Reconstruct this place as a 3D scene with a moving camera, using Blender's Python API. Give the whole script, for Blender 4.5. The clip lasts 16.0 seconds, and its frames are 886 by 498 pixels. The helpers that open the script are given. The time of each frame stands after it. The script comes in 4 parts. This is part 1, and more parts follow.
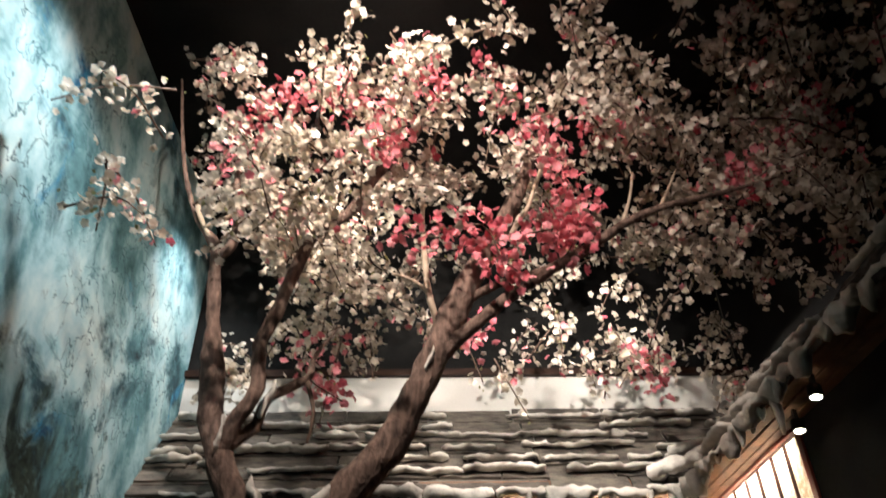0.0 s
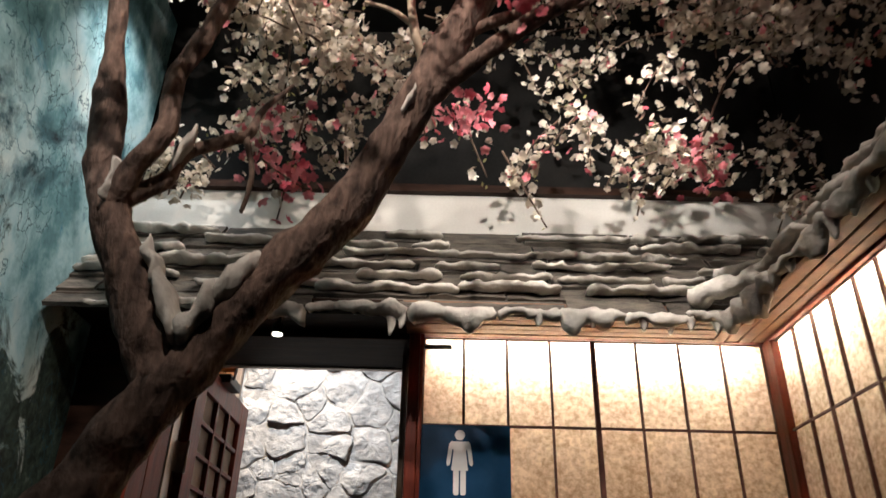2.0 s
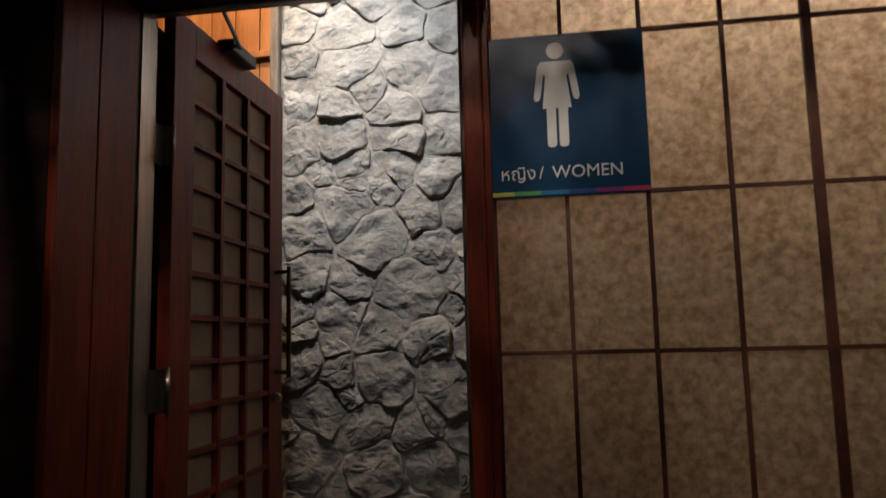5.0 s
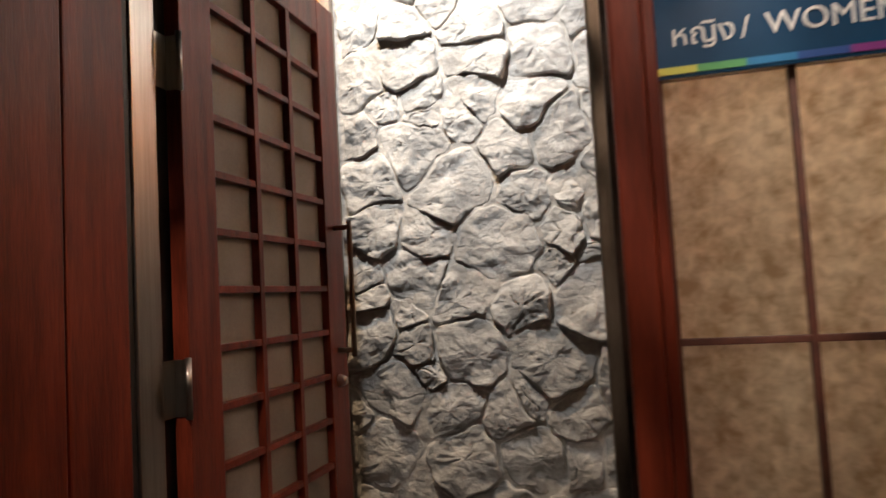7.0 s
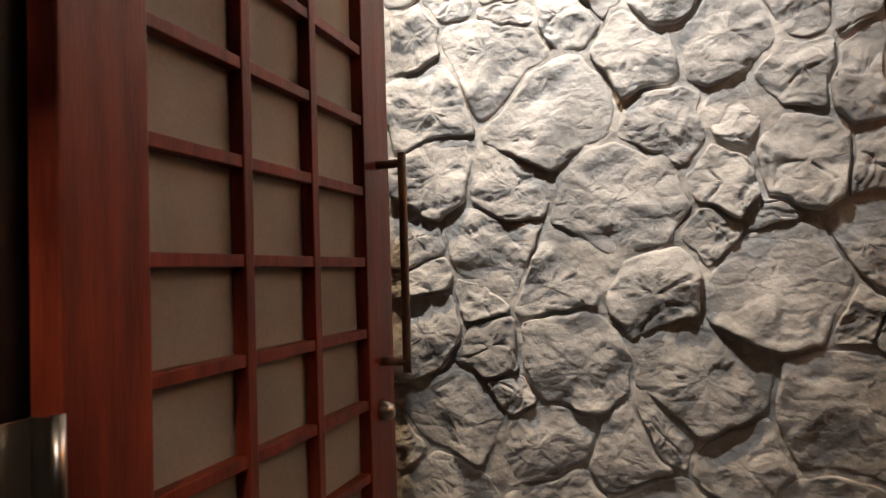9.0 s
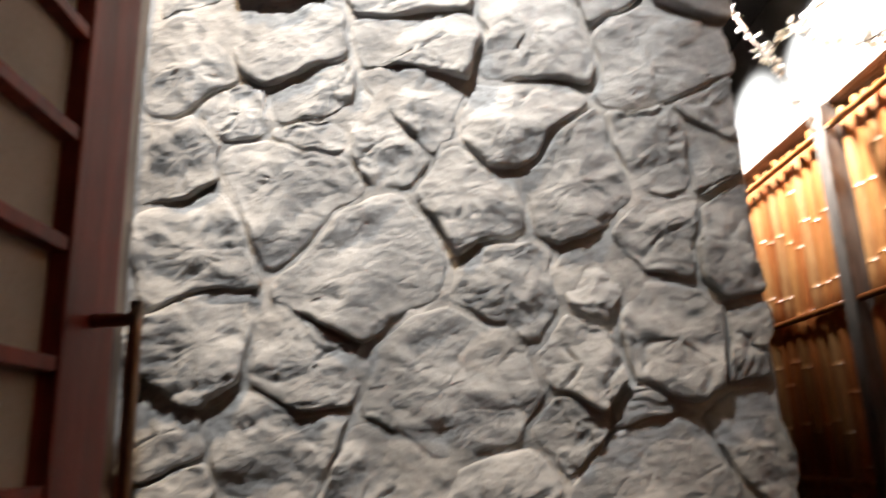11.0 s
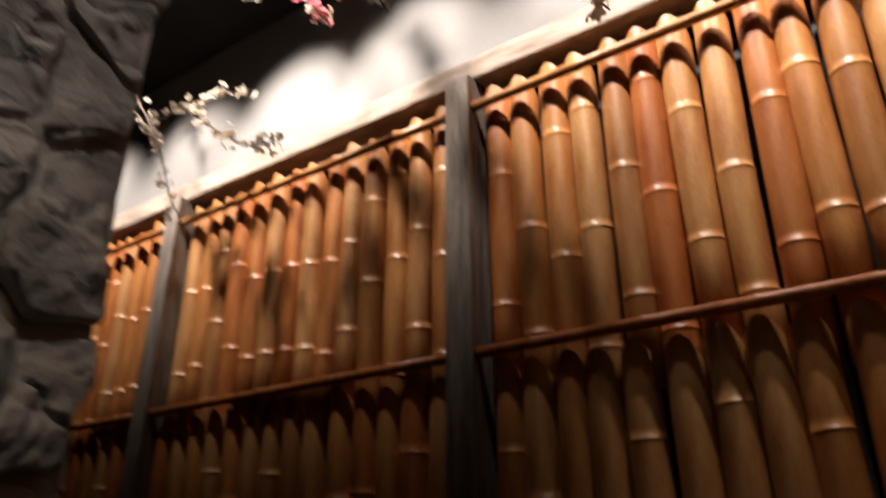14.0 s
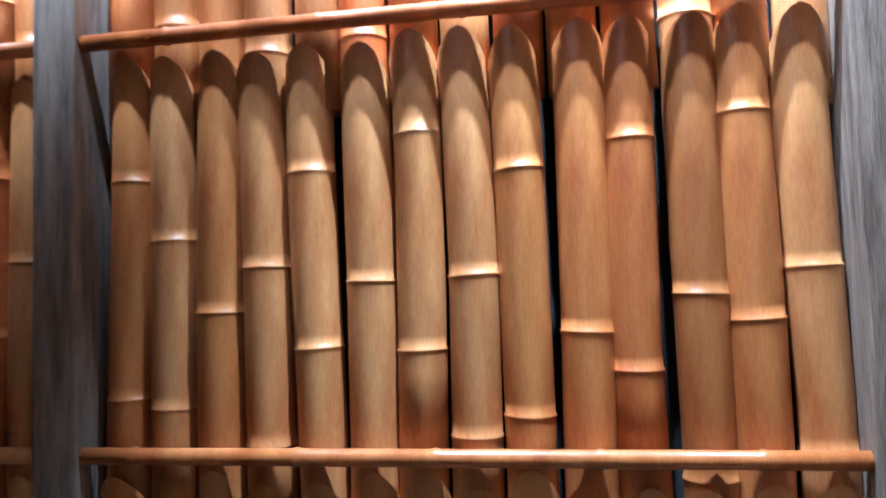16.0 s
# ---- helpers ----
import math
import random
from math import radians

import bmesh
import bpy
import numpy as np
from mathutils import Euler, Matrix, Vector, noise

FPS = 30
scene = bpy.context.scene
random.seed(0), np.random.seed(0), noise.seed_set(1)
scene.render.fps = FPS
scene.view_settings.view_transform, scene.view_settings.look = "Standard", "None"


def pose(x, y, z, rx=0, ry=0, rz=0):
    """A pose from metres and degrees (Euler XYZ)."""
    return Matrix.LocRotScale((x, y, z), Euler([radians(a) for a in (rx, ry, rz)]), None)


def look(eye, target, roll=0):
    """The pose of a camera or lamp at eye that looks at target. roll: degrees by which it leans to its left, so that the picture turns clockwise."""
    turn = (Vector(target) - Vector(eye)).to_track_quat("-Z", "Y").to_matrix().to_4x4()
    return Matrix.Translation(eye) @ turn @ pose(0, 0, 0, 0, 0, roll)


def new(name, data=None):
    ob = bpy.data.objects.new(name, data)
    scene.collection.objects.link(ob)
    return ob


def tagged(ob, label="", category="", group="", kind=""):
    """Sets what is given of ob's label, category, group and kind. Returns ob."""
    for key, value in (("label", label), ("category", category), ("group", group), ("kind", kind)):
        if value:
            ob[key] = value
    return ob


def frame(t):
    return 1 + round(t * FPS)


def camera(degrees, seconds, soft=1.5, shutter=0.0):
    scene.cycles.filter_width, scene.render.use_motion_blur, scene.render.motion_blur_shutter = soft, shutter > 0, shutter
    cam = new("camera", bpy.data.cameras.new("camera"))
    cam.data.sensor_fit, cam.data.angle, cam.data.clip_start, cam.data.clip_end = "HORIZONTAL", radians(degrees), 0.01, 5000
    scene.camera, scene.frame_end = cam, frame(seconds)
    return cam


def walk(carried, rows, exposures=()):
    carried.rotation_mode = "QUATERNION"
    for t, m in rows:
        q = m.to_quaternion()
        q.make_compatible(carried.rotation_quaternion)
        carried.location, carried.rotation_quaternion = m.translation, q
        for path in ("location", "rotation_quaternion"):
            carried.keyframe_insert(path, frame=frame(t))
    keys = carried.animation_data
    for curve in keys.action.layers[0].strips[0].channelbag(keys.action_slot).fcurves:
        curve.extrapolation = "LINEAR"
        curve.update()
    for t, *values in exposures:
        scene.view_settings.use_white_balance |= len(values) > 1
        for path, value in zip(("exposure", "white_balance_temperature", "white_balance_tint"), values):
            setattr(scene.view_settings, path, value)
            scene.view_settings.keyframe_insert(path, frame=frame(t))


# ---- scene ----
cam = camera(63.0, 16.0, shutter=0.4)
PATH = [
    (0, (0.150, 0.160, 1.140), (0.190, 1.780, 2.315), -1.0),
    (0.5, (0.205, 0.335, 1.152), (0.284, 2.009, 2.243), -0.9),
    (1, (0.209, 0.566, 1.167), (0.337, 2.247, 2.244), -1.3),
    (1.5, (0.227, 0.793, 1.137), (0.298, 2.533, 2.119), -0.7),
    (2, (0.255, 1.046, 1.139), (0.251, 2.815, 2.072), 1.4),
    (2.5, (0.266, 1.296, 1.127), (0.225, 3.069, 2.051), 1.4),
    (3, (0.265, 1.549, 1.137), (0.253, 3.393, 1.911), -1.5),
    (3.5, (0.309, 1.794, 1.155), (0.226, 3.654, 1.886), 1.0),
    (4, (0.350, 1.985, 1.162), (0.168, 3.887, 1.754), 1.6),
    (4.2, (0.341, 2.058, 1.161), (0.135, 3.983, 1.658), 0.5),
    (6.5, (0.252, 2.802, 1.205), (-0.193, 4.747, 1.342), -1.8),
    (7, (0.132, 2.987, 1.211), (-0.384, 4.915, 1.342), -3.1),
    (7.5, (0.044, 3.22, 1.21), (-0.628, 5.103, 1.283), -2.2),
    (8, (-0.031, 3.458, 1.235), (-0.797, 5.304, 1.312), -0.9),
    (8.2, (-0.125, 3.571, 1.232), (-0.838, 5.439, 1.29), -1.3),
    (10.5, (-0.42, 4.338, 1.274), (-0.826, 6.284, 1.491), -0.8),
    (11, (-0.47, 4.477, 1.305), (-0.448, 6.408, 1.823), -2.1),
    (11.5, (-0.504, 4.613, 1.314), (-0.077, 6.459, 1.955), -0.6),
    (12, (-0.36, 4.749, 1.346), (0.221, 6.465, 2.192), 0.7),
    (12.5, (-0.305, 4.883, 1.346), (0.475, 6.469, 2.281), 2.4),
    (13, (-0.354, 5.063, 1.382), (0.589, 6.447, 2.476), -0.2),
    (13.5, (-0.339, 5.09, 1.346), (0.764, 6.374, 2.41), -0.6),
    (14, (-0.222, 5.156, 1.316), (1.274, 6.212, 2.12), 0.0),
    (14.5, (-0.064, 5.202, 1.358), (1.617, 6.085, 1.985), 0.1),
    (15, (0.042, 5.195, 1.364), (1.873, 5.89, 1.768), 1.0),
    (15.5, (0.152, 5.244, 1.379), (2.071, 5.758, 1.609), 0.1),
    (16, (0.249, 5.33, 1.363), (2.22, 5.652, 1.48), -1.8),
]
EXPOSURES = [(0, 0.05), (0.5, -0.18), (1, -0.28), (2, -0.35), (2.5, -0.82), (3, -1.22), (3.5, -1.48), (4.2, -1.62), (6.5, 0.0), (7.5, 0.37), (8.2, 0.35), (10.5, 0.45), (11, -0.1), (11.5, -0.85), (12, -1.6), (12.5, -2.05), (13, -2.25), (13.5, -2.3), (14, -2.15), (14.5, -1.85), (15, -0.2), (15.5, 1.15), (16, 1.6)]


def balance(t):
    """The camera's white balance, kelvin and tint: warm and rosy before the lit fence, cooler close to it."""
    times = (2, 4.2, 6.5, 7.5, 8.2, 10.5, 11, 12, 13.5, 14.6, 15.5)
    return float(np.interp(t, times, (6500, 6780, 6700, 7300, 7300, 6700, 6700, 8000, 8100, 7800, 5000))), float(np.interp(t, times, (12, 12, 10, 14, 14, 11, 11, 20, 24, 18, 7)))


walk(cam, [(t, look(eye, target, roll)) for t, eye, target, roll in PATH], [(t, stops, *balance(t)) for t, stops in EXPOSURES])

# ---- world and lights: a dark indoor mock garden, lit by its own lamps and added fills ----
CEILING = 4.15
world = bpy.data.worlds.new("dim_interior")
scene.world = world
world.use_nodes = True
world.node_tree.nodes["Background"].inputs[0].default_value = (1.0, 0.8, 0.6, 1)
world.node_tree.nodes["Background"].inputs[1].default_value = 0.01


def spot(name, eye, target, watts, colour, cone=60, blend=0.5, size=0.03):
    lamp = bpy.data.lights.new(name, "SPOT")
    lamp.energy, lamp.color, lamp.shadow_soft_size = watts, colour, size
    lamp.spot_size, lamp.spot_blend = radians(cone), blend
    ob = new(name, lamp)
    ob.matrix_world = look(eye, target)
    return ob


WARM, WHITE, COOL, AMBER = (1.0, 0.87, 0.70), (1.0, 0.95, 0.87), (0.93, 0.98, 1.0), (1.0, 0.72, 0.45)
spot("tree_lamp", (-0.25, 0.95, 3.85), (0.0, 3.7, 2.85), 380, (1.0, 0.89, 0.79), 86, 0.9, 0.03)
# added source without a fixture, inside the crown, to brighten the white band
spot("band_fill", (0.75, 2.65, 3.1), (0.75, 4.14, 2.68), 95, WHITE, 92, 0.5, 0.02)
spot("blossom_lamp", (-0.38, 2.60, 3.57), (-0.05, 3.9, 2.75), 70, WHITE, 110, 0.8, 0.02)
# unseen fill, added to lift the dark right side of the crown
spot("crown_fill", (0.5, 0.2, 3.95), (0.7, 2.7, 3.2), 110, (1.0, 0.84, 0.76), 58, 0.9, 0.04)
spot("mural_lamp", (-0.45, 1.7, 3.95), (-1.29, 2.1, 2.6), 150, COOL, 74, 1.0, 0.05)
spot("mural_lamp", (-0.8, 3.45, 3.95), (-1.29, 3.8, 2.9), 70, COOL, 80, 0.8, 0.05)
spot("stone_lamp", (-0.72, 4.75, 3.95), (-0.62, 6.05, 2.55), 560, (0.96, 0.98, 1.0), 56, 1.0, 0.03)
spot("room_lamp", (0.55, 5.05, 3.95), (0.9, 5.0, 0.0), 5, WARM, 95, 0.6, 0.05)
spot("room_lamp", (1.30, 5.25, 3.98), (1.74, 5.25, 1.3), 380, (0.93, 0.98, 1.0), 48, 1.0, 0.02)
spot("nook_lamp", (-1.35, 5.4, 3.95), (-1.3, 6.05, 2.6), 300, AMBER, 80, 0.6, 0.03)
FENCE_LAMPS = ((5.05, 800), (5.90, 780), (6.80, 850), (7.58, 950), (8.4, 750), (9.3, 600))
for y, watts in FENCE_LAMPS:
    spot("fence_lamp", (1.05, y, 3.98), (1.82, y, 3.27), watts * 1.6, (0.93, 0.97, 1.0), 68, 1.0, 0.04)
spot("door_lamp", (-0.42, 3.82, 2.185), (-0.5, 3.2, 0.4), 0.7, WARM, 70, 0.5, 0.02)
spot("eave_lamp", (1.505, 2.49, 2.175), (1.4, 2.5, 0.0), 0.8, WARM, 60, 0.5, 0.02)


# ---- materials ----
def material(name, dark, light, rough=0.7, scale=8.0, stretch=(1, 1, 1), bump=0.3, bump_scale=60.0, metal=0.0, vary=0.0, coat=0.0, detail=6.0, relief=0.01, strata=0.0):
    """Two-scale colour variation, fine relief, and an optional change of tone from object to object."""
    m = bpy.data.materials.new(name)
    m.use_nodes = True
    t, N = m.node_tree, m.node_tree.nodes
    b = N["Principled BSDF"]
    co, mp = N.new("ShaderNodeTexCoord"), N.new("ShaderNodeMapping")
    mp.inputs["Scale"].default_value = stretch
    t.links.new(co.outputs["Object"], mp.inputs["Vector"])
    n1, n2, ramp = N.new("ShaderNodeTexNoise"), N.new("ShaderNodeTexNoise"), N.new("ShaderNodeValToRGB")
    n1.inputs["Scale"].default_value, n1.inputs["Detail"].default_value = scale, detail
    n2.inputs["Scale"].default_value, n2.inputs["Detail"].default_value = bump_scale, 4
    mix = N.new("ShaderNodeMath")
    mix.operation = "MULTIPLY_ADD"
    mix.inputs[1].default_value = 0.35
    t.links.new(n2.outputs["Fac"], mix.inputs[0])
    t.links.new(n1.outputs["Fac"], mix.inputs[2])
    t.links.new(mp.outputs["Vector"], n1.inputs["Vector"])
    t.links.new(mp.outputs["Vector"], n2.inputs["Vector"])
    ramp.color_ramp.elements[0].position, ramp.color_ramp.elements[1].position = 0.45, 0.9
    ramp.color_ramp.elements[0].color, ramp.color_ramp.elements[1].color = (*dark, 1), (*light, 1)
    t.links.new(mix.outputs[0], ramp.inputs["Fac"])
    colour = ramp.outputs["Color"]
    if vary:
        info, hsv, rng = N.new("ShaderNodeObjectInfo"), N.new("ShaderNodeHueSaturation"), N.new("ShaderNodeMapRange")
        rng.inputs["To Min"].default_value, rng.inputs["To Max"].default_value = 1 - vary, 1 + vary
        t.links.new(info.outputs["Random"], rng.inputs["Value"])
        t.links.new(rng.outputs["Result"], hsv.inputs["Value"])
        t.links.new(colour, hsv.inputs["Color"])
        colour = hsv.outputs["Color"]
    t.links.new(colour, b.inputs["Base Color"])
    b.inputs["Roughness"].default_value, b.inputs["Metallic"].default_value = rough, metal
    b.inputs["Coat Weight"].default_value, b.inputs["Coat Roughness"].default_value = coat, 0.25
    if bump:
        bp = N.new("ShaderNodeBump")
        bp.inputs["Strength"].default_value, bp.inputs["Distance"].default_value = bump, relief
        t.links.new(mix.outputs[0], bp.inputs["Height"])
        if strata:
            mp2, n3, bp2 = N.new("ShaderNodeMapping"), N.new("ShaderNodeTexNoise"), N.new("ShaderNodeBump")
            mp2.inputs["Scale"].default_value, mp2.inputs["Rotation"].default_value = (1, 1, 2.4), (0, 0.35, 0)
            n3.noise_type = "RIDGED_MULTIFRACTAL"
            n3.inputs["Scale"].default_value, n3.inputs["Detail"].default_value = 7, 7
            t.links.new(co.outputs["Object"], mp2.inputs["Vector"])
            t.links.new(mp2.outputs["Vector"], n3.inputs["Vector"])
            bp2.inputs["Strength"].default_value, bp2.inputs["Distance"].default_value = 1.0, strata
            t.links.new(n3.outputs["Fac"], bp2.inputs["Height"])
            wave, bp3, mask, mm = N.new("ShaderNodeTexWave"), N.new("ShaderNodeBump"), N.new("ShaderNodeTexNoise"), N.new("ShaderNodeMath")
            wave.wave_profile, wave.bands_direction = "SAW", "Z"
            wave.inputs["Scale"].default_value, wave.inputs["Distortion"].default_value = 4.2, 9.0
            wave.inputs["Detail"].default_value, wave.inputs["Detail Scale"].default_value, wave.inputs["Detail Roughness"].default_value = 4, 0.9, 0.6
            mask.inputs["Scale"].default_value = 6
            mm.operation = "MULTIPLY"
            t.links.new(mp2.outputs["Vector"], wave.inputs["Vector"])
            t.links.new(co.outputs["Object"], mask.inputs["Vector"])
            t.links.new(wave.outputs["Fac"], mm.inputs[0])
            t.links.new(mask.outputs["Fac"], mm.inputs[1])
            bp3.inputs["Strength"].default_value, bp3.inputs["Distance"].default_value = 0.5, strata
            t.links.new(mm.outputs[0], bp3.inputs["Height"])
            t.links.new(bp2.outputs["Normal"], bp3.inputs["Normal"])
            # thin crevices along a wavering network
            wob, add, vor, edge, bp4 = N.new("ShaderNodeTexNoise"), N.new("ShaderNodeMix"), N.new("ShaderNodeTexVoronoi"), N.new("ShaderNodeMapRange"), N.new("ShaderNodeBump")
            wob.inputs["Scale"].default_value, wob.inputs["Detail"].default_value = 7, 6
            add.data_type, add.blend_type = "RGBA", "ADD"
            add.inputs["Factor"].default_value = 0.35
            t.links.new(co.outputs["Object"], wob.inputs["Vector"])
            t.links.new(mp2.outputs["Vector"], add.inputs["A"])
            t.links.new(wob.outputs["Color"], add.inputs["B"])
            vor.feature, vor.inputs["Scale"].default_value = "DISTANCE_TO_EDGE", 6.5
            t.links.new(add.outputs["Result"], vor.inputs["Vector"])
            edge.inputs["From Max"].default_value = 0.16
            t.links.new(vor.outputs["Distance"], edge.inputs["Value"])
            bp4.inputs["Strength"].default_value, bp4.inputs["Distance"].default_value = 0.3, strata * 0.8
            t.links.new(edge.outputs["Result"], bp4.inputs["Height"])
            t.links.new(bp3.outputs["Normal"], bp4.inputs["Normal"])
            t.links.new(bp4.outputs["Normal"], bp.inputs["Normal"])
        t.links.new(bp.outputs["Normal"], b.inputs["Normal"])
    return m


def glow(name, colour, strength):
    m = bpy.data.materials.new(name)
    m.use_nodes = True
    b = m.node_tree.nodes["Principled BSDF"]
    b.inputs["Base Color"].default_value = (*colour, 1)
    b.inputs["Emission Color"].default_value = (*colour, 1)
    b.inputs["Emission Strength"].default_value = strength
    return m


RED_WOOD = material("mahogany_stain", (0.09, 0.013, 0.006), (0.22, 0.033, 0.014), 0.42, 5, (6, 6, 0.6), 0.15, 40, coat=0.06)
RED_WOOD_X = material("mahogany_stain_level", (0.075, 0.010, 0.006), (0.19, 0.028, 0.015), 0.36, 5, (0.6, 6, 6), 0.15, 40, coat=0.12)
DARK_WOOD = material("dark_stained_wood", (0.015, 0.007, 0.005), (0.04, 0.018, 0.011), 0.5, 6, (0.8, 5, 5), 0.2, 40)
LATH = material("shoji_lath_wood", (0.05, 0.014, 0.008), (0.11, 0.03, 0.016), 0.5, 8, (3, 3, 3), 0.15, 60)
SOFFIT = material("soffit_slat_wood", (0.12, 0.055, 0.028), (0.26, 0.13, 0.065), 0.5, 5, (3, 3, 3), 0.2, 50)
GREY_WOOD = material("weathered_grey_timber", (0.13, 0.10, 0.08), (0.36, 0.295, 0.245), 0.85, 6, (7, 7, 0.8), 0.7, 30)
# same timber laid level; lamplight from above is put into its lighter, warmer colour
LIT_GREY_BEAM = material("weathered_grey_beam_lit", (0.22, 0.16, 0.125), (0.48, 0.38, 0.31), 0.85, 6, (7, 0.8, 7), 0.7, 30)
STONE = material("grey_cast_rock", (0.225, 0.225, 0.221), (0.50, 0.497, 0.485), 0.92, 6, (1, 1, 1), 0.75, 46, vary=0.14, detail=13, relief=0.016, strata=0.006)
MORTAR = material("pale_mortar", (0.24, 0.235, 0.225), (0.52, 0.505, 0.48), 0.95, 9, (1, 1, 1), 0.9, 45, detail=9, relief=0.015)
SNOW = material("plaster_snow", (0.42, 0.38, 0.33), (0.76, 0.71, 0.64), 0.95, 9, (1, 1, 1), 0.8, 38, relief=0.02)
SHINGLE = material("bark_shingle", (0.035, 0.030, 0.026), (0.15, 0.125, 0.10), 0.9, 7, (1.5, 4, 4), 0.9, 40, vary=0.3)
BARK = material("tree_bark", (0.045, 0.026, 0.019), (0.23, 0.145, 0.11), 0.92, 26, (1.6, 1.6, 0.6), 1.0, 34, detail=9, relief=0.02, strata=0.005)
TWIG = material("twig_bark", (0.05, 0.03, 0.02), (0.16, 0.10, 0.07), 0.9, 20, (1, 1, 1), 0.4, 60)
PALE_TWIG = material("pale_cut_twig", (0.30, 0.22, 0.15), (0.50, 0.40, 0.30), 0.8, 20, (1, 1, 1), 0.4, 60)
WHITE_PAINT = material("white_wall_paint", (0.58, 0.55, 0.50), (0.72, 0.69, 0.64), 0.85, 2.5, (1, 1, 1), 0.1, 90)
# white wall over the fence, its colour darkened to tone down the lamp pools
DIMMED_WALL_PAINT = material("dimmed_white_wall_paint", (0.14, 0.137, 0.131), (0.19, 0.186, 0.178), 0.85, 2.5, (1, 1, 1), 0.1, 90)
BLACK_PAINT = material("black_ceiling_paint", (0.006, 0.006, 0.006), (0.016, 0.015, 0.014), 0.9, 3, (1, 1, 1), 0.1, 60)
DARK_FLOOR = material("dark_floor_tile", (0.03, 0.027, 0.025), (0.07, 0.06, 0.055), 0.4, 4, (1, 1, 1), 0.1, 50)
BACKING = material("blue_black_backing", (0.012, 0.016, 0.02), (0.03, 0.036, 0.042), 0.8, 4, (1, 1, 1), 0.1, 50)
STEEL = material("brushed_steel", (0.36, 0.32, 0.28), (0.52, 0.47, 0.42), 0.28, 5, (12, 12, 0.4), 0.05, 60, metal=1.0)
BRONZE = material("bronzed_steel", (0.16, 0.11, 0.08), (0.26, 0.19, 0.14), 0.4, 5, (4, 4, 1), 0.05, 60, metal=0.9)
PLYWOOD = material("light_box_plywood", (0.22, 0.15, 0.09), (0.36, 0.26, 0.17), 0.8, 5, (1, 1, 4), 0.1, 50)
RED_WOOD.node_tree.nodes["Principled BSDF"].inputs["Specular IOR Level"].default_value = 0.25
for dull in (BLACK_PAINT, DARK_WOOD):
    dull.node_tree.nodes["Principled BSDF"].inputs["Specular IOR Level"].default_value = 0.12
BLACK_METAL = material("black_metal", (0.01, 0.01, 0.01), (0.03, 0.028, 0.026), 0.45, 6, (1, 1, 1), 0.05, 60)
DOOR_PAPER = material("door_paper", (0.20, 0.16, 0.125), (0.30, 0.25, 0.20), 0.75, 4, (1, 1, 1), 0.1, 120)
ORANGE_BOARD = material("orange_pine_board", (0.35, 0.12, 0.035), (0.58, 0.24, 0.08), 0.5, 5, (5, 5, 0.6), 0.2, 40)
SIGN_BLUE = material("navy_sign_enamel", (0.004, 0.035, 0.085), (0.007, 0.048, 0.11), 0.22, 2, (1, 1, 1), 0.0, 50, coat=0.4)
SIGN_WHITE = material("white_sign_vinyl", (0.62, 0.60, 0.58), (0.72, 0.70, 0.68), 0.5, 4, (1, 1, 1), 0.0, 50)
LAMP_GLASS = glow("lamp_face", (1.0, 0.9, 0.75), 11)
TUBE = glow("fluorescent_tube_face", (1.0, 0.96, 0.91), 165)


def bamboo_material():
    m = material("varnished_bamboo", (0.36, 0.108, 0.026), (0.62, 0.30, 0.108), 0.42, 5, (3.5, 3.5, 0.7), 0.14, 60, coat=0.14)
    t, N = m.node_tree, m.node_tree.nodes
    b = N["Principled BSDF"]
    old = b.inputs["Base Color"].links[0].from_socket
    info, ramp, mix = N.new("ShaderNodeObjectInfo"), N.new("ShaderNodeValToRGB"), N.new("ShaderNodeMix")
    e = ramp.color_ramp.elements
    e[0].position, e[0].color = 0.0, (1.0, 0.95, 0.85, 1)
    e[1].position, e[1].color = 1.0, (1.05, 1.08, 1.05, 1)
    for p, c in ((0.22, (0.92, 0.60, 0.42, 1)), (0.45, (1.12, 1.08, 0.95, 1)), (0.6, (0.72, 0.64, 0.54, 1)), (0.8, (1.12, 1.25, 1.4, 1))):
        e.new(p).color = c
    mix.data_type, mix.blend_type = "RGBA", "MULTIPLY"
    mix.inputs["Factor"].default_value = 1.0
    t.links.new(info.outputs["Random"], ramp.inputs["Fac"])
    t.links.new(old, mix.inputs["A"])
    t.links.new(ramp.outputs["Color"], mix.inputs["B"])
    t.links.new(mix.outputs["Result"], b.inputs["Base Color"])
    return m


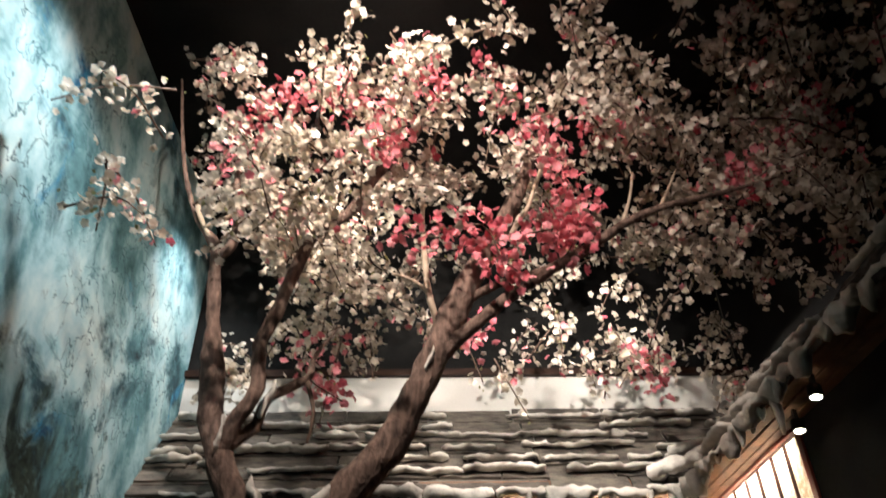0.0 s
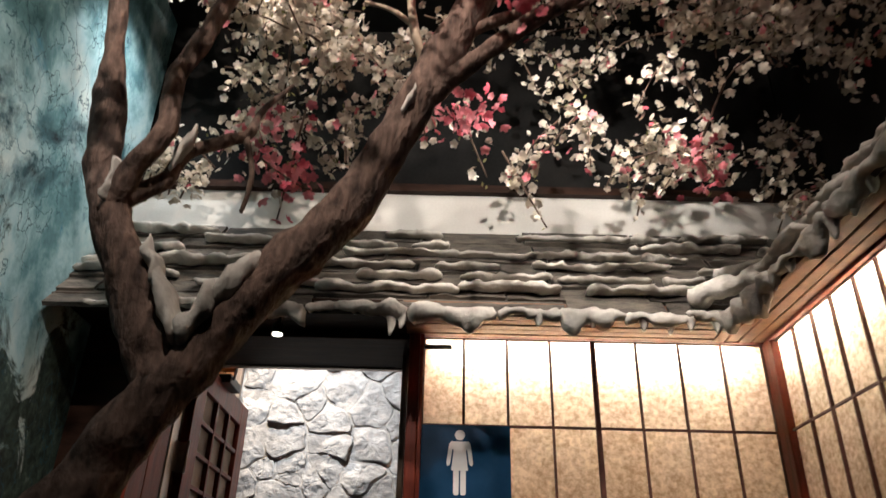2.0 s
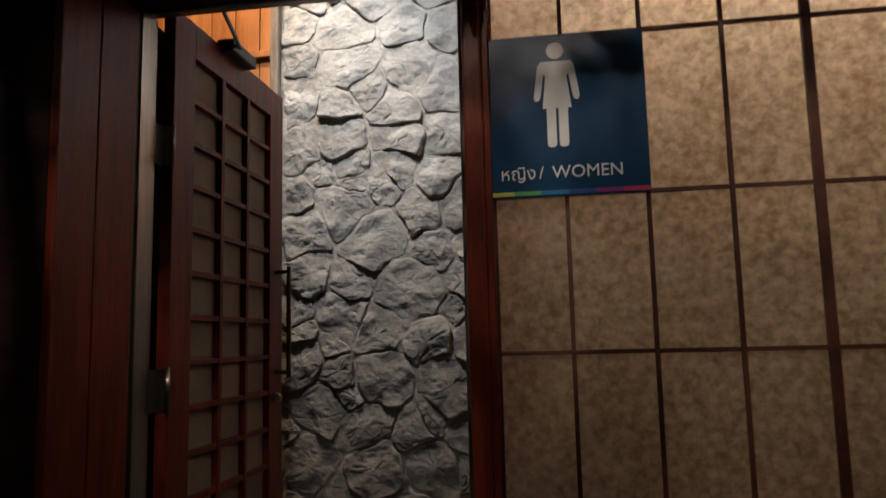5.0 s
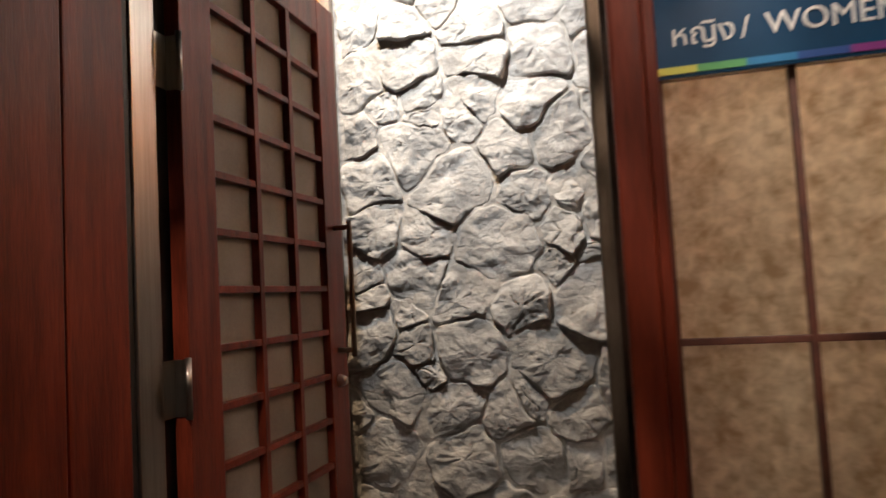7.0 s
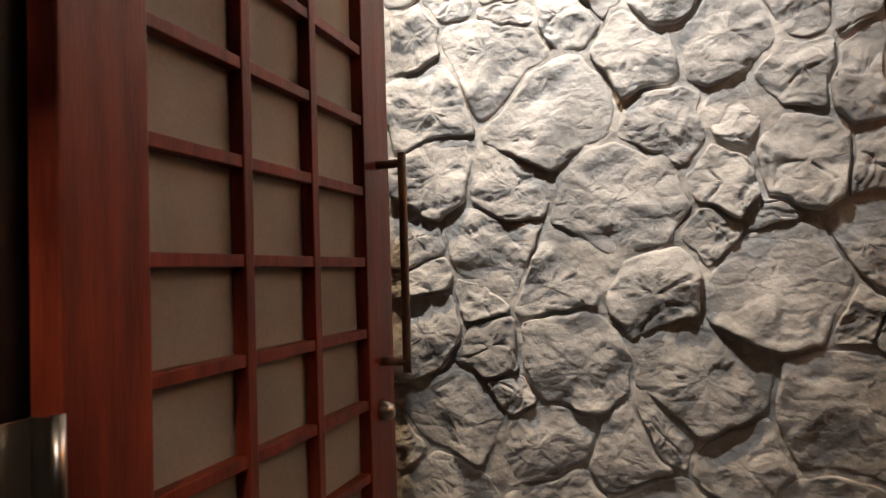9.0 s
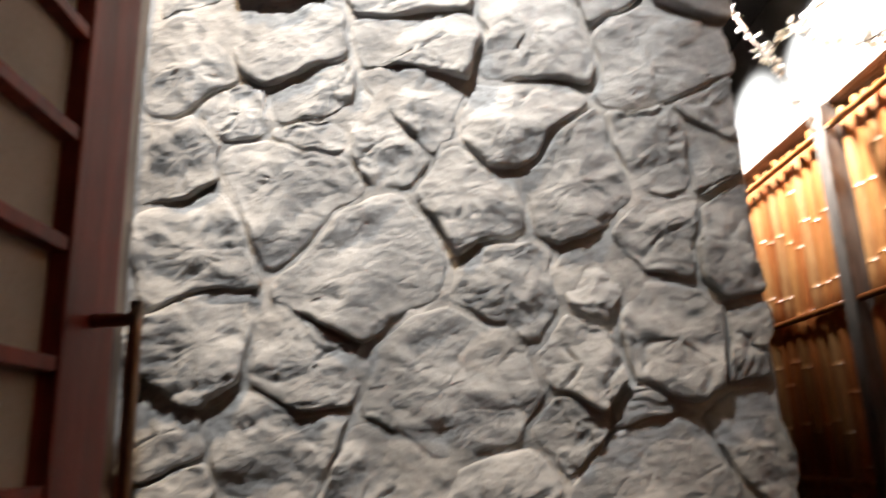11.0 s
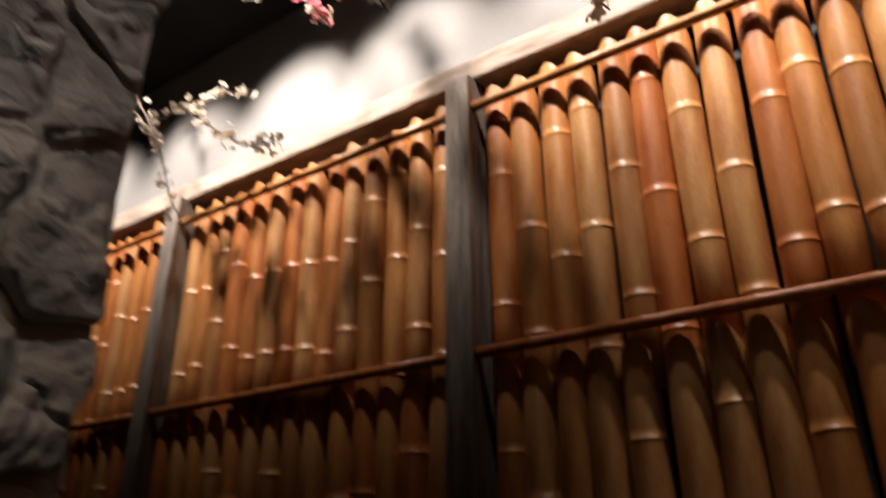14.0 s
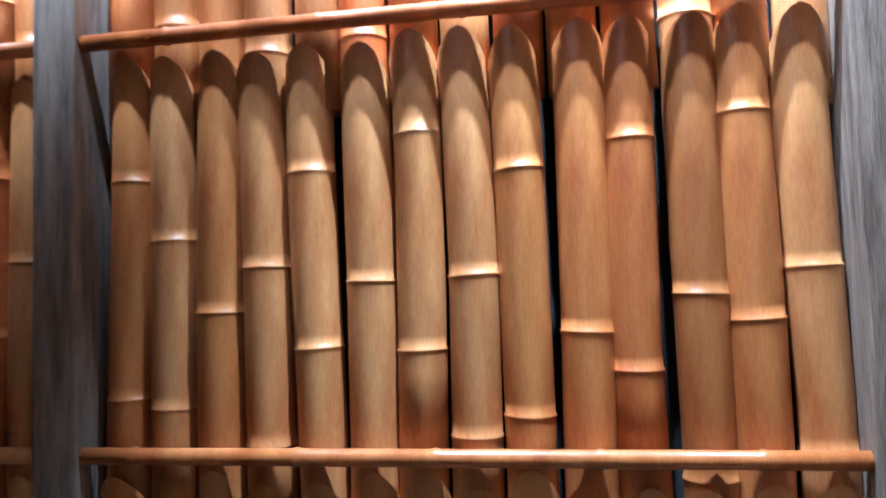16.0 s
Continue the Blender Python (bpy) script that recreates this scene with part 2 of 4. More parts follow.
def paper_material():
    """Mottled fibre paper behind glass: it scatters the light of the tubes through."""
    m = bpy.data.materials.new("fibre_paper_glass")
    m.use_nodes = True
    t, N = m.node_tree, m.node_tree.nodes
    N.remove(N["Principled BSDF"])
    co, n1, n2, ramp = N.new("ShaderNodeTexCoord"), N.new("ShaderNodeTexNoise"), N.new("ShaderNodeTexNoise"), N.new("ShaderNodeValToRGB")
    n1.inputs["Scale"].default_value, n1.inputs["Detail"].default_value, n1.inputs["Distortion"].default_value = 50, 6, 0.25
    n2.inputs["Scale"].default_value = 5
    add = N.new("ShaderNodeMath")
    add.operation, add.inputs[1].default_value = "MULTIPLY_ADD", 0.3
    t.links.new(co.outputs["Object"], n1.inputs["Vector"])
    t.links.new(co.outputs["Object"], n2.inputs["Vector"])
    t.links.new(n2.outputs["Fac"], add.inputs[0])
    t.links.new(n1.outputs["Fac"], add.inputs[2])
    ramp.color_ramp.elements[0].position, ramp.color_ramp.elements[1].position = 0.45, 0.85
    ramp.color_ramp.elements[0].color, ramp.color_ramp.elements[1].color = (0.44, 0.315, 0.195, 1), (0.85, 0.72, 0.545, 1)
    t.links.new(add.outputs[0], ramp.inputs["Fac"])
    tr, di, gl = N.new("ShaderNodeBsdfTranslucent"), N.new("ShaderNodeBsdfDiffuse"), N.new("ShaderNodeBsdfGlossy")
    gl.inputs["Roughness"].default_value = 0.06
    for s in (tr, di):
        t.links.new(ramp.outputs["Color"], s.inputs["Color"])
    m1, m2, fr = N.new("ShaderNodeMixShader"), N.new("ShaderNodeMixShader"), N.new("ShaderNodeFresnel")
    m1.inputs["Fac"].default_value = 0.12
    t.links.new(tr.outputs[0], m1.inputs[1])
    t.links.new(di.outputs[0], m1.inputs[2])
    fr.inputs["IOR"].default_value = 1.45
    t.links.new(fr.outputs[0], m2.inputs["Fac"])
    t.links.new(m1.outputs[0], m2.inputs[1])
    t.links.new(gl.outputs[0], m2.inputs[2])
    t.links.new(m2.outputs[0], N["Material Output"].inputs["Surface"])
    return m


LOW_BUSH, HIGH_BUSH = 1.75, 2.7


def mural_material():
    """A painted winter scene: pale ice blue, grey-green washes, dark rock and thin boughs."""
    m = bpy.data.materials.new("painted_winter_mural")
    m.use_nodes = True
    t, N = m.node_tree, m.node_tree.nodes
    b = N["Principled BSDF"]
    co, mp = N.new("ShaderNodeTexCoord"), N.new("ShaderNodeMapping")
    mp.inputs["Scale"].default_value = (1, 1, 0.75)
    t.links.new(co.outputs["Object"], mp.inputs["Vector"])

    def noise_node(scale, detail, distort):
        n = N.new("ShaderNodeTexNoise")
        n.inputs["Scale"].default_value, n.inputs["Detail"].default_value, n.inputs["Distortion"].default_value = scale, detail, distort
        n.inputs["Roughness"].default_value = 0.66
        t.links.new(mp.outputs["Vector"], n.inputs["Vector"])
        return n.outputs["Fac"]

    def ramp_node(fac, stops):
        r = N.new("ShaderNodeValToRGB")
        e = r.color_ramp.elements
        e[0].position, e[0].color = stops[0][0], (*stops[0][1], 1)
        e[1].position, e[1].color = stops[-1][0], (*stops[-1][1], 1)
        for p, c in stops[1:-1]:
            e.new(p).color = (*c, 1)
        t.links.new(fac, r.inputs["Fac"])
        return r.outputs["Color"]

    def over(a, c, fac):
        x = N.new("ShaderNodeMix")
        x.data_type = "RGBA"
        t.links.new(fac, x.inputs["Factor"])
        t.links.new(a, x.inputs["A"])
        t.links.new(c, x.inputs["B"])
        return x.outputs["Result"]

    wash = ramp_node(noise_node(2.3, 9, 0.2), [(0.33, (0.03, 0.10, 0.11)), (0.43, (0.12, 0.27, 0.29)), (0.52, (0.36, 0.56, 0.58)), (0.66, (0.66, 0.76, 0.72))])
    rock = ramp_node(noise_node(9, 8, 0.8), [(0.35, (0.006, 0.02, 0.026)), (0.6, (0.04, 0.12, 0.14)), (0.8, (0.02, 0.14, 0.28))])
    patch = ramp_node(noise_node(2.6, 9, 0.6), [(0.56, (0, 0, 0)), (0.66, (1, 1, 1))])
    col = over(wash, rock, patch)
    blue = ramp_node(noise_node(22, 4, 0.6), [(0.35, (0.005, 0.06, 0.14)), (0.65, (0.05, 0.30, 0.46))])
    col = over(col, blue, ramp_node(noise_node(1.5, 7, 0.9), [(0.59, (0, 0, 0)), (0.66, (1, 1, 1))]))
    # painted dark bushes along the foot of the picture
    sep, low, mul = N.new("ShaderNodeSeparateXYZ"), N.new("ShaderNodeMapRange"), N.new("ShaderNodeMath")
    t.links.new(co.outputs["Object"], sep.inputs[0])
    low.inputs["From Min"].default_value, low.inputs["From Max"].default_value = LOW_BUSH, HIGH_BUSH
    low.inputs["To Min"].default_value, low.inputs["To Max"].default_value = 1.22, 0.62
    t.links.new(sep.outputs["Z"], low.inputs["Value"])
    mul.operation = "MULTIPLY"
    t.links.new(low.outputs["Result"], mul.inputs[0])
    t.links.new(noise_node(4.5, 9, 0.9), mul.inputs[1])
    bush = ramp_node(noise_node(26, 5, 0.5), [(0.4, (0.006, 0.02, 0.018)), (0.62, (0.05, 0.09, 0.07)), (0.75, (0.16, 0.22, 0.19))])
    col = over(col, bush, ramp_node(mul.outputs[0], [(0.46, (0, 0, 0)), (0.54, (1, 1, 1))]))
    vor = N.new("ShaderNodeTexVoronoi")
    vor.feature, vor.inputs["Scale"].default_value = "DISTANCE_TO_EDGE", 6.5
    wob, mixv = N.new("ShaderNodeTexNoise"), N.new("ShaderNodeMix")
    wob.inputs["Scale"].default_value, wob.inputs["Detail"].default_value = 5, 6
    mixv.data_type, mixv.blend_type = "RGBA", "ADD"
    mixv.inputs["Factor"].default_value = 0.55
    t.links.new(mp.outputs["Vector"], wob.inputs["Vector"])
    t.links.new(mp.outputs["Vector"], mixv.inputs["A"])
    t.links.new(wob.outputs["Color"], mixv.inputs["B"])
    t.links.new(mixv.outputs["Result"], vor.inputs["Vector"])
    line = ramp_node(vor.outputs["Distance"], [(0.0, (0.95, 0.95, 0.95)), (0.011, (0.8, 0.8, 0.8)), (0.024, (0, 0, 0))])
    some = ramp_node(noise_node(1.9, 3, 0.4), [(0.47, (0, 0, 0)), (0.56, (1, 1, 1))])
    gate = N.new("ShaderNodeMath")
    gate.operation = "MULTIPLY"
    t.links.new(line, gate.inputs[0])
    t.links.new(some, gate.inputs[1])
    bough = ramp_node(noise_node(3, 2, 0), [(0.4, (0.02, 0.10, 0.13)), (0.7, (0.03, 0.06, 0.06))])
    col = over(col, bough, gate.outputs[0])
    t.links.new(col, b.inputs["Base Color"])
    b.inputs["Roughness"].default_value = 0.8
    return m


def petal_material(name, a, c):
    """Thin silk petals: some of the light passes through; the tone changes from blossom to blossom."""
    m = bpy.data.materials.new(name)
    m.use_nodes = True
    t, N = m.node_tree, m.node_tree.nodes
    N.remove(N["Principled BSDF"])
    geo, ramp = N.new("ShaderNodeNewGeometry"), N.new("ShaderNodeValToRGB")
    ramp.color_ramp.elements[0].color, ramp.color_ramp.elements[1].color = (*a, 1), (*c, 1)
    t.links.new(geo.outputs["Random Per Island"], ramp.inputs["Fac"])
    di, tr, mx = N.new("ShaderNodeBsdfDiffuse"), N.new("ShaderNodeBsdfTranslucent"), N.new("ShaderNodeMixShader")
    mx.inputs["Fac"].default_value = 0.3
    for s in (di, tr):
        t.links.new(ramp.outputs["Color"], s.inputs["Color"])
    t.links.new(di.outputs[0], mx.inputs[1])
    t.links.new(tr.outputs[0], mx.inputs[2])
    t.links.new(mx.outputs[0], N["Material Output"].inputs["Surface"])
    return m


BAMBOO = bamboo_material()
PAPER = paper_material()
MURAL = mural_material()
CREAM_PETAL = petal_material("cream_silk_petal", (0.50, 0.42, 0.32), (0.86, 0.78, 0.68))
PINK_PETAL = petal_material("coral_silk_petal", (0.60, 0.11, 0.15), (0.90, 0.40, 0.43))
LEAF = petal_material("silk_leaf", (0.16, 0.15, 0.06), (0.36, 0.34, 0.16))


# ---- mesh helpers ----
def box(bm, x0, y0, z0, x1, y1, z1, bevel=0.0):
    m = Matrix.Translation(((x0 + x1) / 2, (y0 + y1) / 2, (z0 + z1) / 2)) @ Matrix.Diagonal((x1 - x0, y1 - y0, z1 - z0, 1))
    verts = bmesh.ops.create_cube(bm, size=1, matrix=m)["verts"]
    if bevel:
        edges = list({e for v in verts for e in v.link_edges})
        bmesh.ops.bevel(bm, geom=edges, offset=bevel, segments=2, affect="EDGES", profile=0.6)
    return bm


def part(name, bm, mat, parent=None, label="", smooth=False):
    me = bpy.data.meshes.new(name)
    bm.to_mesh(me)
    bm.free()
    me.materials.append(mat)
    if smooth:
        me.shade_smooth()
    ob = new(name, me)
    ob.parent = parent
    return tagged(ob, label)


def block(name, mat, parent, *b, bevel=0.004, label=""):
    return part(name, box(bmesh.new(), *b, bevel=bevel), mat, parent, label)


def wall(name, mat, *b):
    return tagged(part(name, box(bmesh.new(), *b), mat), kind="structure")


def thing(name, label, category, group="", at=(0, 0, 0)):
    ob = new(name)
    ob.location = at
    ob.empty_display_size = 0.1
    return tagged(ob, label, category, group)


def smooth_line(pts, n=6):
    """Catmull-Rom through points of (x, y, z, radius)."""
    p = [Vector(q) for q in pts]
    p = [2 * p[0] - p[1]] + p + [2 * p[-1] - p[-2]]
    out = []
    for a, b, c, d in zip(p, p[1:], p[2:], p[3:]):
        for k in range(n):
            t = k / n
            out.append(0.5 * (2 * b + (c - a) * t + (2 * a - 5 * b + 4 * c - d) * t * t + (3 * b - a - 3 * c + d) * t ** 3))
    return out + [p[-2]]


def tube(bm, pts, seg=10, n=6, rough=0.0, freq=9.0):
    """A tapered round limb along points of (x, y, z, radius), uneven by rough."""
    line = smooth_line(pts, n)
    rings, side = [], Vector((0.3, 1, 0.2))
    for i, q in enumerate(line):
        ahead = (Vector(line[min(i + 1, len(line) - 1)][:3]) - Vector(line[max(i - 1, 0)][:3])).normalized()
        side = (side - ahead * side.dot(ahead)).normalized()
        up = ahead.cross(side)
        ring = []
        for k in range(seg):
            a = 2 * math.pi * k / seg
            d = side * math.cos(a) + up * math.sin(a)
            c = Vector(q[:3])
            r = q[3] * (1 + rough * noise.noise((c + d * q[3]) * freq))
            ring.append(bm.verts.new(c + d * r))
        rings.append(ring)
    for a, b in zip(rings, rings[1:]):
        for k in range(seg):
            bm.faces.new((a[k], a[(k + 1) % seg], b[(k + 1) % seg], b[k]))
    bm.faces.new(rings[0][::-1])
    bm.faces.new(rings[-1])
    return bm


def snow_roll(bm, a, b, r, seed, flat=0.6, drip=0.0, n=14, seg=9):
    """A lumpy roll of plaster snow from a to b, flattened, with a drooping lower edge."""
    a, b = Vector(a), Vector(b)
    ahead = (b - a).normalized()
    side = ahead.cross(Vector((0, 0, 1))).normalized()
    rings, n = [], max(n, int((b - a).length / 0.016))
    for i in range(n + 1):
        t = i / n
        end = min(1.0, math.sqrt(max(0.0, min(t, 1 - t)) * (b - a).length * 60) + 0.45)
        c = a.lerp(b, t) + Vector((0, 0, 0.012 * noise.noise(Vector((t * 5, seed, 1)))))
        w = r * end * (1 + 0.38 * noise.noise(Vector((t * (b - a).length * 11, seed, 0))) + 0.30 * noise.noise(Vector((t * (b - a).length * 27, seed, 9))))
        d = drip * max(0.0, noise.noise(Vector((t * (b - a).length * 10, seed, 5))) + 0.2)
        ring = []
        for k in range(seg):
            g = 2 * math.pi * k / seg
            up = math.copysign(abs(math.sin(g)) ** 0.6, math.sin(g)) * w * flat
            if up < 0:
                up -= d * abs(math.sin(g)) ** 3 * end
            v = c + side * math.copysign(abs(math.cos(g)) ** 0.7, math.cos(g)) * w + Vector((0, 0, up))
            v += noise.noise_vector(v * 18) * 0.014 + noise.noise_vector(v * 50) * 0.006
            ring.append(bm.verts.new(v))
        rings.append(ring)
    for p, q in zip(rings, rings[1:]):
        for k in range(seg):
            bm.faces.new((p[k], p[(k + 1) % seg], q[(k + 1) % seg], q[k]))
    bm.faces.new(rings[0][::-1])
    bm.faces.new(rings[-1])
    return bm


# ---- the large structure ----
wall("floor", DARK_FLOOR, -2.6, -2.2, -0.1, 2.4, 10.4, 0)
wall("ceiling", BLACK_PAINT, -2.6, -2.2, CEILING, 2.4, 10.4, CEILING + 0.1)
wall("wall_south", BLACK_PAINT, -2.6, -2.3, 0, 2.4, -2.2, CEILING)
wall("wall_north", BLACK_PAINT, -2.6, 10.4, 0, 2.4, 10.5, CEILING)
wall("wall_mural", MURAL, -1.45, -2.2, 0, -1.29, 4.1, CEILING)
wall("wall_east_front", BLACK_PAINT, 1.67, -2.2, 0, 1.8, 3.0, 2.33)
wall("wall_east_upper", BLACK_PAINT, 2.02, -2.2, 2.26, 2.1, 4.10, CEILING)
wall("wall_white_band", WHITE_PAINT, -1.29, 4.10, 2.45, 2.02, 4.22, 3.06)
wall("wall_over_band", BLACK_PAINT, -1.29, 4.12, 3.06, 2.02, 4.24, CEILING)
wall("beam_over_band", DARK_WOOD, -1.29, 4.06, 3.05, 2.02, 4.118, 3.09)
wall("wall_door_left", DARK_WOOD, -2.6, 4.03, 0, -1.012, 4.43, 2.45)
wall("wall_over_door", DARK_WOOD, -1.012, 4.03, 2.262, 0.10, 4.43, 2.45)
wall("wall_over_shoji", DARK_WOOD, 0.10, 4.06, 2.30, 1.95, 4.43, 2.45)
wall("wall_shoji_back", PLYWOOD, 0.16, 4.36, 0, 2.0, 4.43, 2.30)
wall("wall_side_back", PLYWOOD, 1.92, 3.0, 0, 2.0, 4.36, 2.30)
wall("wall_inner_upper", BLACK_PAINT, -2.6, 4.24, 2.45, 1.88, 4.43, CEILING)
wall("wall_west_inner", DARK_WOOD, -2.6, 4.43, 0, -2.5, 10.4, CEILING)
wall("wall_fence_backing", BACKING, 1.90, 4.43, 0, 2.0, 10.4, 3.12)
wall("wall_white_over_fence", DIMMED_WALL_PAINT, 1.88, 4.43, 3.12, 2.0, 10.4, CEILING)


# ---- doorway ----
def doorway():
    reveal = tagged(new("door_frame"), kind="structure")
    for y0, y1 in ((4.03, 4.198), (4.203, 4.388)):
        block("reveal_board", RED_WOOD, reveal, -1.012, y0, 0, -0.985, y1, 2.25, bevel=0.005)
    block("post", RED_WOOD, reveal, 0.113, 3.995, 0, 0.160, 4.14, 2.30, bevel=0.006)
    block("post_edge", RED_WOOD, reveal, 0.1605, 3.999, 0, 0.177, 4.034, 2.30, bevel=0.003)
    block("rebate", DARK_WOOD, reveal, 0.1, 4.142, 0, 0.160, 4.24, 2.262, bevel=0.004)
    block("steel_jamb", BRONZE, reveal, 0.073, 4.242, 0, 0.160, 4.47, 2.262, bevel=0.006, label="bronzed steel door jamb")
    block("stop", BLACK_METAL, reveal, -1.012, 4.39, 0, -0.992, 4.412, 2.262, bevel=0.002)
    block("steel_jamb", STEEL, reveal, -1.012, 4.414, 0, -0.985, 4.503, 2.262, bevel=0.003, label="brushed steel jamb that mirrors the room")
    block("rebate", BLACK_METAL, reveal, -1.03, 4.504, 0, -1.006, 4.66, 2.262, bevel=0.002)
    block("steel_head", STEEL, reveal, -0.985, 4.432, 2.255, 0.073, 4.47, 2.285, bevel=0.004)
    block("head_board", DARK_WOOD, reveal, -1.012, 4.0, 2.25, 0.113, 4.03, 2.30, bevel=0.004)


def door_leaf():
    x, y0, y1, top = -0.950, 4.555, 5.548, 2.335
    d = thing("door", "open red-brown lattice door with paper panes, steel hinges", "door")
    block("stile", RED_WOOD, d, x - 0.045, y0, 0.01, x, y0 + 0.145, top, bevel=0.004)
    block("stile", RED_WOOD, d, x - 0.045, y1 - 0.148, 0.01, x, y1, top, bevel=0.004)
    block("rail", RED_WOOD, d, x - 0.045, y0 + 0.145, top - 0.13, x, y1 - 0.148, top, bevel=0.004)
    block("rail", RED_WOOD, d, x - 0.045, y0 + 0.145, 0.01, x, y1 - 0.148, 0.14, bevel=0.004)
    block("paper_pane", DOOR_PAPER, d, x - 0.034, y0 + 0.14, 0.13, x - 0.028, y1 - 0.14, top - 0.12, bevel=0, label="beige paper panes")
    for k in (1, 2):
        y = y0 + 0.145 + 0.70 * k / 3
        block("lattice_bar", RED_WOOD, d, x - 0.027, y - 0.013, 0.14, x - 0.001, y + 0.013, top - 0.13, bevel=0.003)
    for k in range(14):
        z = 1.262 + 0.157 * (k - 7)
        if 0.2 < z < top - 0.16:
            block("lattice_bar", RED_WOOD, d, x - 0.029, y0 + 0.145, z - 0.010, x - 0.004, y1 - 0.148, z + 0.010, bevel=0.002)
    hy = 5.475
    part("handle", tube(bmesh.new(), [(x, hy, 1.035, 0.010), (x + 0.055, hy, 1.035, 0.010), (x + 0.06, hy, 1.045, 0.010), (x + 0.06, hy, 1.476, 0.010), (x + 0.055, hy, 1.486, 0.010), (x, hy, 1.486, 0.010)], 10, 3), BRONZE, d, "bronzed steel pull handle", True)
    part("lock_cylinder", tube(bmesh.new(), [(x - 0.005, 5.462, 0.925, 0.022), (x + 0.012, 5.462, 0.925, 0.022), (x + 0.03, 5.462, 0.925, 0.014)], 14, 2), STEEL, d, "polished steel lock cylinder", True)
    for z in (0.35, 1.02, 1.84):
        h = block("hinge", STEEL, d, x - 0.042, y0 - 0.005, z - 0.07, x - 0.002, y0 + 0.002, z + 0.07, bevel=0.001, label="steel butt hinge")
        part("knuckle", tube(bmesh.new(), [(x + 0.004, y0 - 0.010, z - 0.075, 0.008), (x + 0.004, y0 - 0.010, z + 0.075, 0.008)], 10, 1), STEEL, h, "", True)
        block("flap", STEEL, h, x - 0.040, y0 - 0.050, z - 0.07, x - 0.037, y0 - 0.006, z + 0.07, bevel=0.001)
    arm = block("closer", BLACK_METAL, d, x - 0.02, 4.9, top - 0.02, x + 0.05, 5.12, top + 0.03, bevel=0.006, label="black door closer with its arm")
    part("closer_arm", tube(bmesh.new(), [(x + 0.02, 5.05, 2.36, 0.008), (x + 0.1, 4.8, 2.33, 0.008), (x + 0.2, 4.48, 2.29, 0.008)], 8, 3), BLACK_METAL, arm)


doorway()
door_leaf()


# ---- lit paper screens ----
def screen(name, label, at_x, columns, rows, thick, flip):
    """A paper screen with laths. columns: places of the uprights; flip: it stands along y instead of x."""
    s = thing(name, label, "paper screen")

    def put(n, mat, u0, u1, d0, d1, z0, z1, bev, lab=""):
        if flip:
            return block(n, mat, s, at_x + d0, u0, z0, at_x + d1, u1, z1, bevel=bev, label=lab)
        return block(n, mat, s, u0, at_x + d0, z0, u1, at_x + d1, z1, bevel=bev, label=lab)

    lo, hi = columns[0], columns[-1]
    for a, b in zip(columns, columns[1:]):
        for c, d in zip(rows, rows[1:]):
            lo_u, hi_u, sheet = min(a, b), max(a, b), bmesh.new()
            corners = [(lo_u, c), (hi_u, c), (hi_u, d), (lo_u, d)]
            if flip:
                corners.reverse()
            sheet.faces.new([sheet.verts.new((at_x + 0.017, u, z) if flip else (u, at_x + 0.017, z)) for u, z in corners])
            part("pane", sheet, PAPER, s, "mottled fibre paper lit from behind")
    for i, u in enumerate(columns):
        w = 0.011 if i in thick else 0.005
        put("upright", LATH, u - w, u + w, 0, 0.014, rows[0], rows[-1], 0.0015)
    for z in rows:
        put("crossbar", LATH, min(lo, hi), max(lo, hi), 0.002, 0.0125, z - 0.005, z + 0.005, 0.0015)
    put("head", RED_WOOD_X if not flip else RED_WOOD, min(lo, hi), max(lo, hi), -0.02, 0.02, rows[-1], rows[-1] + 0.035, 0.004)
    return s


ROWS_Z = [0.02, 0.38, 0.76, 1.13, 1.50, 1.893, 2.275]
screen("shoji_screen", "backlit paper screen with thin dark laths beside the doorway", 4.035, [0.172] + [0.163 + 0.1873 * k for k in range(1, 9)], ROWS_Z, (0, 4, 8), False)
screen("shoji_screen", "backlit paper screen with thin dark laths around the corner", 1.67, [3.966, 3.786, 3.622, 3.472, 3.305, 3.160, 3.017], [z - 0.01 for z in ROWS_Z], (0, 6), True)
corner = thing("corner_post", "red-brown wooden post between two paper screens", "post")
block("shaft", RED_WOOD, corner, 1.655, 3.945, 0, 1.715, 4.04, 2.31, bevel=0.005)
block("edge_board", RED_WOOD, corner, 1.66, 2.97, 0, 1.70, 3.012, 2.30, bevel=0.004)
bar = thing("dark_bar", "short dark wooden bar at the top of the paper screen", "bar")
block("bar", BLACK_METAL, bar, 0.178, 4.02, 2.218, 0.298, 4.034, 2.238, bevel=0.002)
for a, b in (((0.2, 4.115, 2.262), (1.62, 4.115, 2.262)), ((1.75, 3.1, 2.252), (1.75, 3.95, 2.252))):
    lamp = thing("fluorescent_tube", "lit fluorescent tube hidden behind the paper screen", "lamp")
    part("tube", tube(bmesh.new(), [(*a, 0.013), (*b, 0.013)], 10, 1), TUBE, lamp, "", True)
    for p in (a, b):
        block("socket", WHITE_PAINT, lamp, p[0] - 0.02, p[1] - 0.02, p[2] - 0.02, p[0] + 0.02, p[1] + 0.02, p[2] + 0.05)


